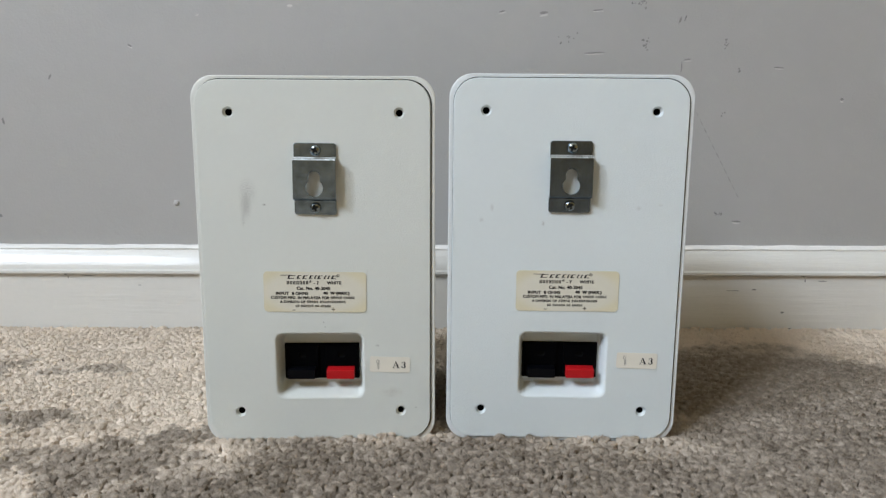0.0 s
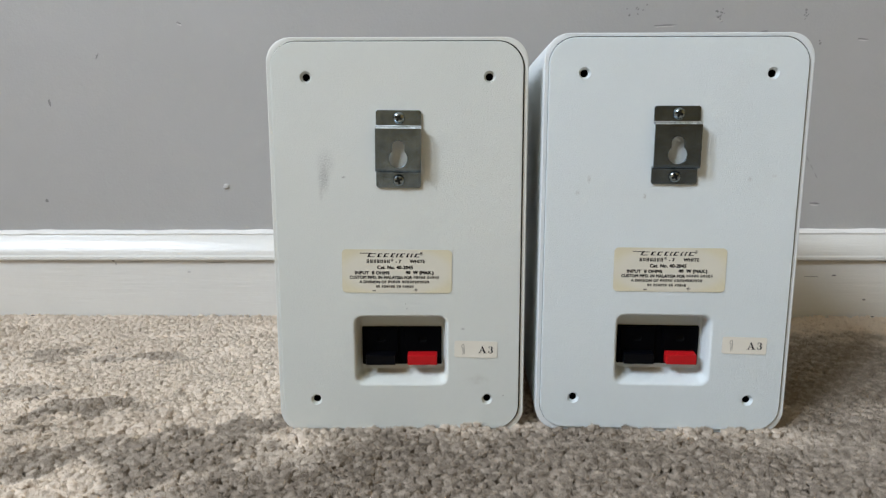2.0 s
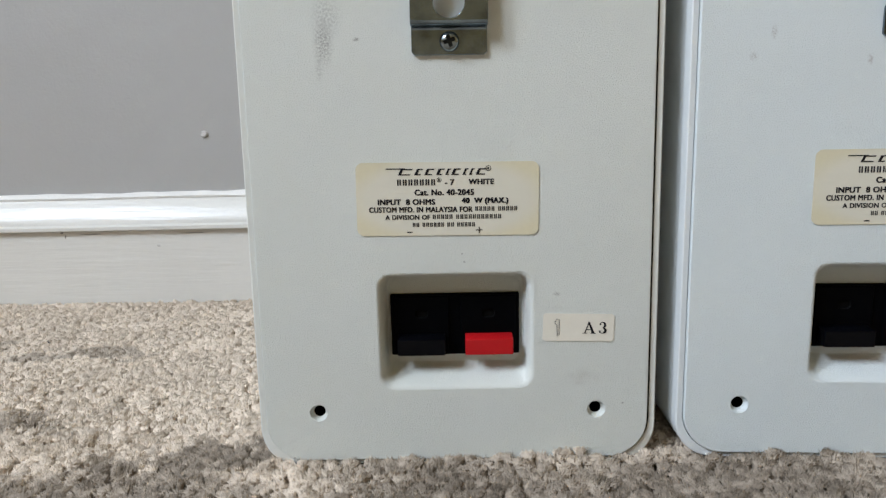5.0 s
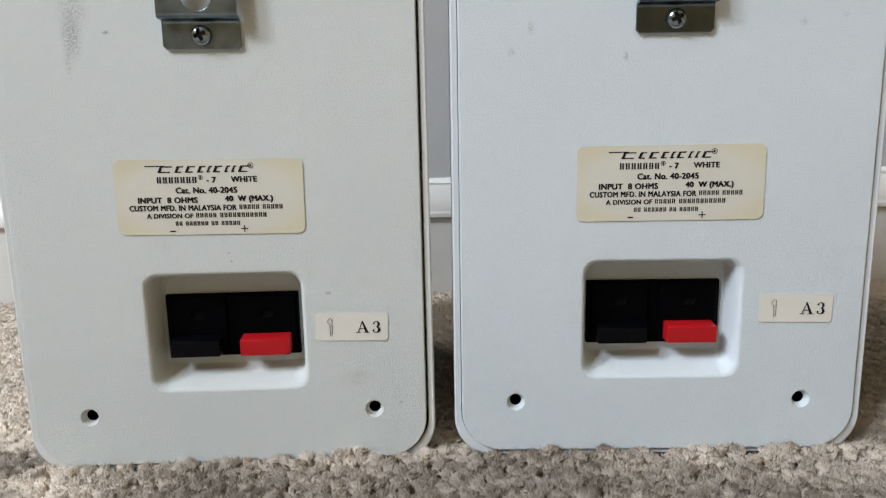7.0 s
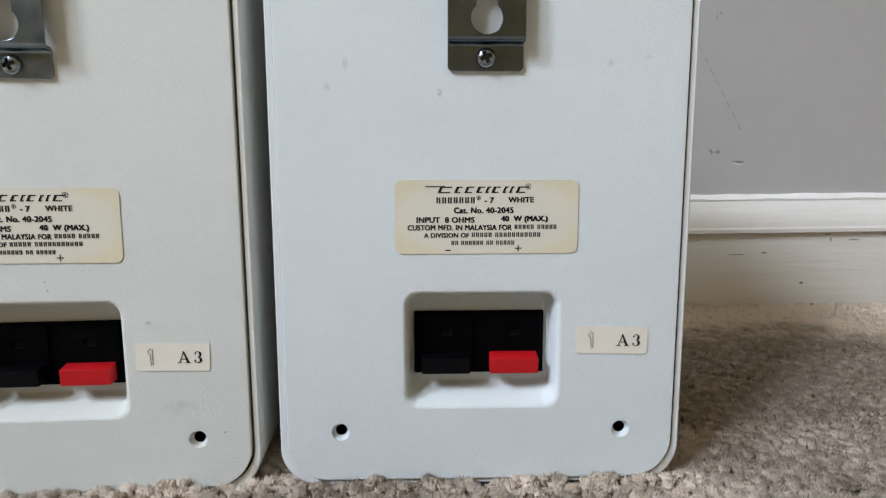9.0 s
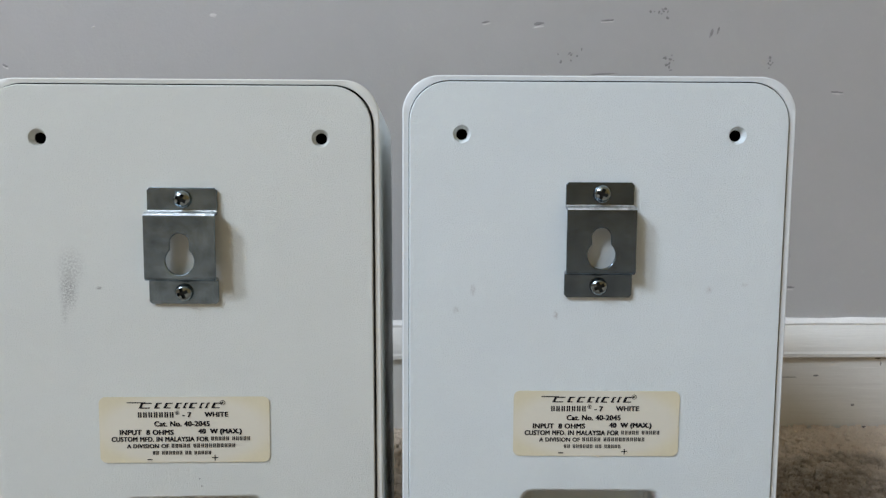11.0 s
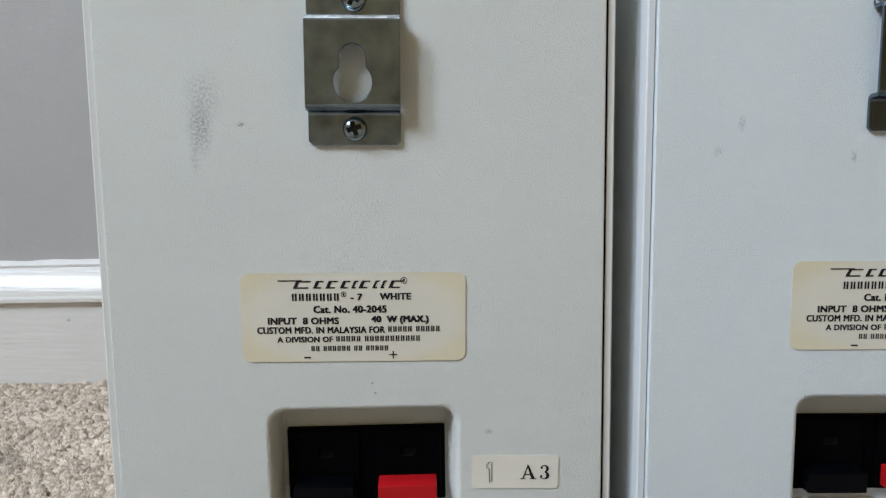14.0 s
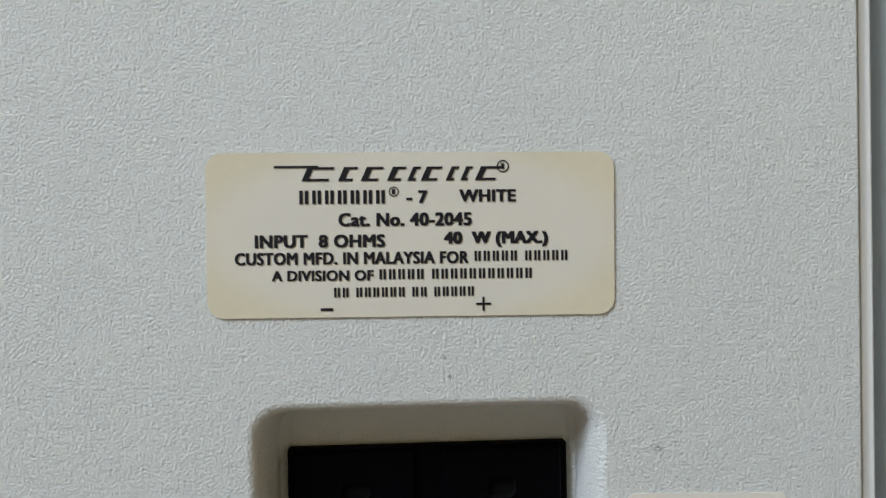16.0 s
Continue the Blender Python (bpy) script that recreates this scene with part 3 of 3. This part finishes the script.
stain_at(M_PANEL_L, 6.6, 103.8, 3.6, 8.0, (0.14, 0.14, 0.14), 0.62, 1900)
stain_at(M_PANEL_L, 7.6, 110.5, 5.6, 8.5, (0.16, 0.16, 0.16), 0.36, 1500)
stain_at(M_PANEL_L, 5.2, 97.5, 1.6, 5.0, (0.16, 0.16, 0.16), 0.30, 1500)
stain_at(M_PANEL_L, 15.4, 104.7, 1.3, 0.7, (0.08, 0.07, 0.06), 0.9, 2500)
stain_at(M_PANEL_L, 76, 9.0, 7.0, 4.5, (0.50, 0.49, 0.44), 0.5, 200)
stain_at(M_PANEL_L, 88.1, 1.8, 0.6, 0.4, (0.10, 0.09, 0.08), 0.9, 3000)
stain_at(M_PANEL_L, 69, 34.3, 1.4, 0.9, (0.20, 0.19, 0.18), 0.7, 2500)
stain_at(M_PANEL_L, 42.6, 46.3, 0.45, 0.4, (0.08, 0.08, 0.07), 0.9, 3000)
stain_at(M_PANEL_L, 43.2, 44.0, 0.6, 0.4, (0.10, 0.10, 0.09), 0.9, 3000)
stain_at(M_PANEL_R, 28.5, 95.0, 1.2, 2.0, (0.30, 0.28, 0.26), 0.55, 1500)
stain_at(M_PANEL_R, 3.6, 102.3, 1.2, 2.4, (0.35, 0.34, 0.33), 0.6, 2200)
stain_at(M_PANEL_R, -1.3, 96.3, 1.6, 1.6, (0.35, 0.34, 0.33), 0.5, 2200)
stain_at(M_PANEL_R, 73.9, 102.6, 1.6, 1.6, (0.40, 0.39, 0.37), 0.5, 2200)
stain_at(M_PANEL_R, 84.5, 104.2, 1.4, 1.0, (0.40, 0.39, 0.37), 0.5, 2200)

SHIFT = Matrix.Translation((CU, 0, VB))
make_speaker(Matrix.Translation((-0.0965, 0.3355, 0.0138)) @ pose(0, 0, 0, 0, 0, 2.51) @ SHIFT,
             "white loudspeaker seen from behind, slightly yellowed with grey smudge, on carpet", M_PANEL_L, M_SHELL_L,
             (40.3, 117.0, 0.6, M_ZINC, 4), (38.8, 61.7, 0.6), (75.1, 24.5, 1.6), (40.2, 24.0), -0.00035, -0.00012, 1.0)
make_speaker(Matrix.Translation((0.02433, 0.33926, 0.01511)) @ pose(0, 0, 0, 0.04, 0.296, 0.195) @ SHIFT,
             "clean cool-white loudspeaker seen from behind, on carpet by the wall", M_PANEL_R, M_SHELL_R,
             (40.6, 117.4, 0.0, M_ZINC_DARK, 11), (41.3, 61.65, 0.0), (77.1, 26.6, 1.0), (40.0, 24.1), -0.0002, 0.0, 2.0)


# ---- marks on wall and skirting ----
def fleck(name, x, z, w, h, mat, y, parent, seed, turn=0.0, bump=0.0):
    """An irregular small mark lying on a surface that faces the speakers."""
    rnd = random.Random(seed)
    bm = bmesh.new()
    n = 14
    c, s = math.cos(radians(turn)), math.sin(radians(turn))
    rim, mid = [], []
    for i in range(n):
        a = 2 * math.pi * i / n
        q = 0.6 + 0.4 * rnd.random()
        dx, dz = w / 2 * math.cos(a) * q, h / 2 * math.sin(a) * q
        rim.append((x + dx * c - dz * s, z + dx * s + dz * c))
        mid.append((x + 0.6 * (dx * c - dz * s), z + 0.6 * (dx * s + dz * c)))
    a, b = ring(bm, rim, y), ring(bm, mid, y - 0.0002 - bump)
    loft(bm, [a, b])
    bm.faces.new(b)
    ob = mesh_object(name, bm, mat, parent, smooth=True)
    return ob


wall = bpy.data.objects["wall_north"]
board = bpy.data.objects["baseboard"]


def cluster(x, z, w, h, count, seed):
    """A patch of small dark specks where the wall was knocked."""
    rnd = random.Random(seed)
    for k in range(count):
        fleck("scuff_mark", (x + rnd.gauss(0, w / 4)) / 1000, (z + rnd.gauss(0, h / 4)) / 1000, rnd.uniform(0.9, 3.2) / 1000, rnd.uniform(0.8, 2.2) / 1000, M_SCUFF_AND_SHADE, WALL, wall, seed * 31 + k, rnd.uniform(0, 90))


def dent_shading(x, z, w, h, seed, turn=0.0):
    """A shallow knock with its shading painted on: a dark upper lip over a pale, lit lower one."""
    fleck("dent_shading", x / 1000, z / 1000, w / 1000, h / 1000, M_SCUFF_AND_SHADE, WALL, wall, seed, turn)
    fleck("dent_shading", x / 1000, (z - 0.8 * h) / 1000, w / 1000, 0.7 * h / 1000, M_SCUFF_AND_LIGHT, WALL, wall, seed + 1, turn)


for n, spot in enumerate([(154, 254, 16, 5, 9), (159, 224, 9, 11, 10), (219, 224, 9, 10, 8), (98, 228, 16, 14, 7), (222, 90, 10, 6, 6), (222, 168, 5, 5, 4), (230, 203, 8, 5, 3)]):
    cluster(*spot, 200 + n)
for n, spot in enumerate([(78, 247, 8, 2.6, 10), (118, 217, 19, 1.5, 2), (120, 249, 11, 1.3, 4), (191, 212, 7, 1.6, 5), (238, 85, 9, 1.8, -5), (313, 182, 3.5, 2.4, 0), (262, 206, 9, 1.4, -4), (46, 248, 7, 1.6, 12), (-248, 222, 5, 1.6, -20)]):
    dent_shading(*spot[:4], 300 + 2 * n, spot[4])
for n, (x, z, w, h, dark, turn) in enumerate([(183.5, 241.5, 2.0, 7, 1, -18), (187.5, 243, 1.4, 6, 1, -18), (186.5, 206, 1.1, 12, 1, -3), (-314, 198, 2, 6, 1, -30), (-355, 163, 2.5, 8, 1, 10),
                                              (-218, 97.5, 6, 5, 0, 0), (-120, 252, 5, 3, 0, 0), (-365, 86, 4, 4, 1, 0), (-193, 245, 3, 1.5, 0, 20)]):
    fleck("scuff_mark", x / 1000, z / 1000, w / 1000, h / 1000, M_SCUFF_AND_SHADE if dark else M_SCUFF_AND_LIGHT, WALL, wall, n, turn, 0.0012 if n == 5 else 0.0)
for n in range(11):      # the broken trail of a long scratch
    a = n / 10
    fleck("scratch", 0.201 + 0.036 * a, 0.170 - 0.064 * a, 0.0007 + 0.0003 * (n % 3), 0.0062, M_SCRATCH, WALL, wall, 50 + n, 30)
for n, (x, z, w, h, dark) in enumerate([(-309, 39.0, 3, 1.6, 1), (-307, 36.5, 1, 3, 1), (-248, 30, 3.5, 2, 0), (290, 38.6, 5, 1.2, 1), (292, 35.5, 1.2, 3.5, 1), (306, 35, 9, 0.8, 1),
                                        (252, 28, 4, 1.6, 1), (235, 27, 14, 0.7, 1), (276, 9, 3, 2, 1), (-290, 37.8, 16, 0.6, 1), (-225, 37.5, 20, 0.6, 1), (212, 36, 5, 1.2, 0)]):
    fleck("chip", x / 1000, z / 1000 + rise(x / 1000), w / 1000, h / 1000, M_SCUFF_AND_SHADE if dark else M_SCUFF_AND_LIGHT, WALL - 0.0102, board, 80 + n)


# ---- carpet pile ----
def floor_dip(x, y):
    """The floor falls a little towards the wall's west end."""
    return 0.0042 * np.clip((y - 0.40) / 0.16, 0, 1) * np.clip(0.55 - x / 0.5, 0, 1.2)


def make_pile():
    """Cut-pile tufts over the stretch of floor round the speakers, each a blunt yarn end covered in loose fibres."""
    rng = np.random.default_rng(4)
    pts = []
    for (x0, x1, y0, y1, step) in ((-0.36, 0.36, 0.262, 0.42, 0.0026), (-0.42, 0.41, 0.42, WALL - 0.0105, 0.0028)):
        gx, gy = np.meshgrid(np.arange(x0, x1, step), np.arange(y0, y1, step))
        p = np.stack([gx.ravel(), gy.ravel()], 1)
        pts.append(p + rng.uniform(-0.6, 0.6, p.shape) * step)
    p = np.concatenate(pts)
    n = len(p)
    x, y = p[:, 0], p[:, 1]
    clump = np.sin(x * 310 + 2 * np.sin(y * 170)) * np.sin(y * 290 + 2 * np.sin(x * 140))
    # the pile is brushed this way and that in patches
    wav = 0.020 * np.sin(x * 41 + 1.3) + 0.013 * np.sin(x * 97 + y * 60) + 0.008 * np.sin(x * 230 - y * 150)
    front = (0.322 + wav - y) / 0.012 + np.minimum(0, (x + 0.20) / 0.02)
    streak = np.sin(x * 27 - y * 58 + 2.2 * np.sin(y * 33)) + 0.5 * np.sin(x * 75 + y * 90) - 0.75
    nap = np.tanh(np.maximum(front, streak * 2.0))
    lean = rng.normal(0, 0.0010, (n, 2)) + np.stack([-0.0006 * nap, -0.0004 * nap], 1)
    dip = floor_dip(x, y)
    lumps = np.sin(x * 870 + 3 * np.sin(y * 410)) * np.sin(y * 910 + 3 * np.sin(x * 380))
    top = 0.0001 + 0.0003 * clump + 0.0004 * lumps + rng.normal(0, 0.00025, n) - dip
    keep = y + lean[:, 1] < WALL - 0.0112
    for m, west in ((Matrix.Translation((-0.0965, 0.3355, 0)) @ pose(0, 0, 0, 0, 0, 2.51), 0.030), (Matrix.Translation((0.02433, 0.33926, 0)) @ pose(0, 0, 0, 0, 0, 0.195), 0.085)):
        i = np.array(m.inverted())
        for q in (p, p + lean):
            q = q @ i[:2, :2].T + i[:2, 3]
            keep &= ~((np.abs(q[:, 0] - CU) < 0.0490) & (q[:, 1] > 0.0010) & (q[:, 1] < 0.109))
        # the pile is pushed up along the foot of the cabinet, less at its west end
        along = np.clip((q[:, 0] - CU + west) / 0.05, 0, 1) * (np.abs(q[:, 0] - CU) < 0.062)
        swell = 0.6 + 0.4 * np.sin(q[:, 0] * 190) * np.sin(q[:, 0] * 83 + 1)
        top += 0.0025 * np.exp(-(q[:, 1] / 0.006) ** 2) * along * swell * (q[:, 1] < 0)
    p, lean, top = p[keep], lean[keep], top[keep]
    n = len(p)
    base = top - 0.0050
    rad = rng.uniform(0.0017, 0.0025, n)
    near = (p[:, 1] < 0.355) & (np.abs(p[:, 0]) < 0.245)

    def yarn(p, lean, base, top, rad, sides, rings_, rough):
        """Bent stems: their corners, and the quads and end caps between them."""
        n = len(p)
        verts = np.zeros((n, len(rings_) * sides, 3))
        spin = rng.uniform(0, 2 * np.pi, n)
        for k, (f, r, l) in enumerate(rings_):
            for s in range(sides):
                a = spin + 2 * np.pi * s / sides + 0.4 * k
                rr = rad * r * rng.uniform(1 - rough, 1 + rough, n)
                v = verts[:, k * sides + s]
                v[:, 0] = p[:, 0] + lean[:, 0] * l + rr * np.cos(a)
                v[:, 1] = p[:, 1] + lean[:, 1] * l + rr * np.sin(a)
                v[:, 2] = base + (top - base) * f + rng.normal(0, 0.25 * rough, n) * rad * (k > 0)
        quads = np.array([(k * sides + s, k * sides + (s + 1) % sides, (k + 1) * sides + (s + 1) % sides, (k + 1) * sides + s) for k in range(len(rings_) - 1) for s in range(sides)])
        cap = np.array([[(len(rings_) - 1) * sides + s for s in range(sides)]])
        step = (np.arange(n) * len(rings_) * sides)[:, None, None]
        return verts.reshape(-1, 3), [(quads[None] + step).reshape(-1, 4), (cap[None] + step).reshape(-1, sides)]

    def fuzz(p, lean, top, rad, ends, thick, length):
        """The fibres of each cut yarn end, spreading upwards: slim three-sided spikes."""
        n = len(p) * ends
        turn, up = rng.uniform(0, 2 * np.pi, n), rng.uniform(0.05, 1.0, n)
        flat = np.sqrt(1 - up ** 2)
        way = np.stack([np.cos(turn) * flat, np.sin(turn) * flat, up], 1)
        size = np.repeat(rad, ends)[:, None]
        root = np.concatenate([np.repeat(p + lean * 0.5, ends, 0), np.repeat(top - 0.0019, ends)[:, None]], 1) + way * size * (0.68, 0.68, 0.25)
        way = way * (0.35, 0.35, 0.6) + np.concatenate([np.repeat(lean, ends, 0) * 350, np.full((n, 1), 0.6)], 1) + rng.normal(0, 0.28, (n, 3))
        way /= np.linalg.norm(way, axis=1)[:, None]
        tip = root + way * rng.uniform(*length, n)[:, None]
        side = np.cross(way, rng.normal(0, 1, (n, 3)))
        side /= np.linalg.norm(side, axis=1)[:, None]
        other = np.cross(way, side)
        r = rng.uniform(*thick, n)[:, None]
        verts = np.stack([root + side * r, root - side * r * 0.5 + other * r * 0.87, root - side * r * 0.5 - other * r * 0.87, tip], 1)
        tris = np.array([(0, 1, 3), (1, 2, 3), (2, 0, 3)])
        return verts.reshape(-1, 3), [(tris[None] + (np.arange(n) * 4)[:, None, None]).reshape(-1, 3)]

    blunt = [(0.0, 0.9, 0.0), (1.0, 0.75, 0.9)]
    far = ~near
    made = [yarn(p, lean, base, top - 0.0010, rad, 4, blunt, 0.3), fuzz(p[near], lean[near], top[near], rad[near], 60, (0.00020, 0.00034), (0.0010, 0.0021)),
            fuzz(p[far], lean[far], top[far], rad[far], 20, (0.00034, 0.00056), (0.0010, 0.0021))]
    verts, polys, start = [], [], 0
    for v, fs in made:
        verts.append(v)
        polys += [f + start for f in fs]
        start += len(v)
    verts = np.concatenate(verts)
    me = bpy.data.meshes.new("carpet_pile")
    me.vertices.add(len(verts))
    me.vertices.foreach_set("co", verts.reshape(-1).astype(np.float32))
    loops = np.concatenate([f.ravel() for f in polys])
    sizes = np.concatenate([np.full(len(f), f.shape[1]) for f in polys])
    me.loops.add(len(loops))
    me.loops.foreach_set("vertex_index", loops.astype(np.int32))
    me.polygons.add(len(sizes))
    me.polygons.foreach_set("loop_start", (np.cumsum(sizes) - sizes).astype(np.int32))
    me.update(calc_edges=True)
    me.validate()
    me.materials.append(M_YARN)
    me.shade_smooth()
    return tagged(new("carpet_pile", me), "beige cut-pile carpet with flecked uneven tufts", "carpet", kind="stuff")


def trodden_and_shaded(m, patches, colour):
    """Patches of duller pile with ragged outlines, some flattened, some shade painted into the yarn colour: (x, y, half
    length, half width, turn in degrees, strength).
    """
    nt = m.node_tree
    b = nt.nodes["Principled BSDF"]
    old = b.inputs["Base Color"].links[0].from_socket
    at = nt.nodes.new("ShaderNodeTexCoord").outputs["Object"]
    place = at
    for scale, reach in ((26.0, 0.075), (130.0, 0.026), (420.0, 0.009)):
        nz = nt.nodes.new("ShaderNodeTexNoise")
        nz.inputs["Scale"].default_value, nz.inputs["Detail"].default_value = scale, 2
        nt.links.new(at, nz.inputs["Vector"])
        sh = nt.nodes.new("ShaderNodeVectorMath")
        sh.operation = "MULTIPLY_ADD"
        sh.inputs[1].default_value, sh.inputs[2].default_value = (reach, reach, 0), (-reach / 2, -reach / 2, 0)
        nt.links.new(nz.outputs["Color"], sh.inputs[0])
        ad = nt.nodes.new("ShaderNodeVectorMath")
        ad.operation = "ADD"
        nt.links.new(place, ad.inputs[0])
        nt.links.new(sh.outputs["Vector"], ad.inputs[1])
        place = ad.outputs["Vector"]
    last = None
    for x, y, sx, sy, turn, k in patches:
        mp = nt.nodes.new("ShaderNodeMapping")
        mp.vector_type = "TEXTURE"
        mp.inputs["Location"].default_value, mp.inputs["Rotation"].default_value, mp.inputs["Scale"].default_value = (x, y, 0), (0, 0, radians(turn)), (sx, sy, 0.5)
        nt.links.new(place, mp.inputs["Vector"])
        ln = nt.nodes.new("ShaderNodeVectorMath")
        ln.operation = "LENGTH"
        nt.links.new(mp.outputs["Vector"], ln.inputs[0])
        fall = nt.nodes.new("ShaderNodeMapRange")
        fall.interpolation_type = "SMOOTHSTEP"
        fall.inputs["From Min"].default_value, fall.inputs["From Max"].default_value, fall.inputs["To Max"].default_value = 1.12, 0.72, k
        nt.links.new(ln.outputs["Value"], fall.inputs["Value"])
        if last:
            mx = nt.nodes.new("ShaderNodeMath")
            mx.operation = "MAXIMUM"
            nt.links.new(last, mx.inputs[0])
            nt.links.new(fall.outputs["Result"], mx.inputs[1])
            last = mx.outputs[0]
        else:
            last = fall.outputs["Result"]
    # noise leaves pale tufts among the darkened ones
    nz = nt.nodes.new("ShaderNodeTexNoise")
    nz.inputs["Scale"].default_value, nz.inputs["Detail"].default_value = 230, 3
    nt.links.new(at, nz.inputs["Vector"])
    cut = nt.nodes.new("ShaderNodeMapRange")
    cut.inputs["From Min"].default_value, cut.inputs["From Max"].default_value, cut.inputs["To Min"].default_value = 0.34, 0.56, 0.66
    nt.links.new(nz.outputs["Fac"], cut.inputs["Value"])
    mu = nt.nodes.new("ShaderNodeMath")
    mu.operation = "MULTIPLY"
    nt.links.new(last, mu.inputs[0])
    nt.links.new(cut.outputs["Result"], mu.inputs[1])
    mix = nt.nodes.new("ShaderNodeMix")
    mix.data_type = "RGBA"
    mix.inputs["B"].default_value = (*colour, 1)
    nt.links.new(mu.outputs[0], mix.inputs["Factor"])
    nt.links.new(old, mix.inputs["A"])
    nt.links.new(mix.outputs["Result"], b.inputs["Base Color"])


# the big front and right-hand patches are shade painted into the yarn colour
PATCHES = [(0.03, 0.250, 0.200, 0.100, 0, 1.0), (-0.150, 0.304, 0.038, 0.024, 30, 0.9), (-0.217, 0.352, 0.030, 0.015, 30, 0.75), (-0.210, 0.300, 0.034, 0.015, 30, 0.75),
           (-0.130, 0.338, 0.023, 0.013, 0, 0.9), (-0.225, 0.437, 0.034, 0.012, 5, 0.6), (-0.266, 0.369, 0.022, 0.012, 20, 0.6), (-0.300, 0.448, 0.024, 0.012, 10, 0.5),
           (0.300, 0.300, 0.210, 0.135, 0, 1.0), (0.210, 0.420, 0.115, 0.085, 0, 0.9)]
trodden_and_shaded(M_YARN, PATCHES, (0.25, 0.206, 0.162))
make_pile()


# ---- specks of lint on the carpet ----
def lint(x, y, length, turn, seed):
    rnd = random.Random(seed)
    bm = bmesh.new()
    loops = []
    for i in range(6):
        a = i / 5
        r = 0.00028 * (0.5 + math.sin(math.pi * a))
        cx, cz = (a - 0.5) * length, 0.0004 * math.sin(3 * a + seed) + 0.0002 * rnd.random()
        loops.append([bm.verts.new((cx, r * math.cos(t), cz + r * math.sin(t))) for t in [2 * math.pi * k / 6 for k in range(6)]])
    loft(bm, loops)
    bm.faces.new(loops[0])
    bm.faces.new(loops[-1])
    ob = mesh_object("lint_speck", bm, M_LINT, smooth=True)
    ob.location, ob.rotation_euler = (x, y, 0.0010 - floor_dip(x, y)), (0, 0, radians(turn))
    return tagged(ob, "tiny dark speck of lint on beige carpet", "lint", group="lint on the carpet")


M_LINT = material("dark_lint", (0.06, 0.045, 0.04), 0.8, var=0.3, var_scale=800)
for n, (x, y, l, t) in enumerate(((-0.371, 0.540, 0.0035, 15), (-0.252, 0.363, 0.0032, -12), (-0.257, 0.453, 0.0024, -30), (0.279, 0.545, 0.0026, 20))):
    lint(x, y, l, t, n)
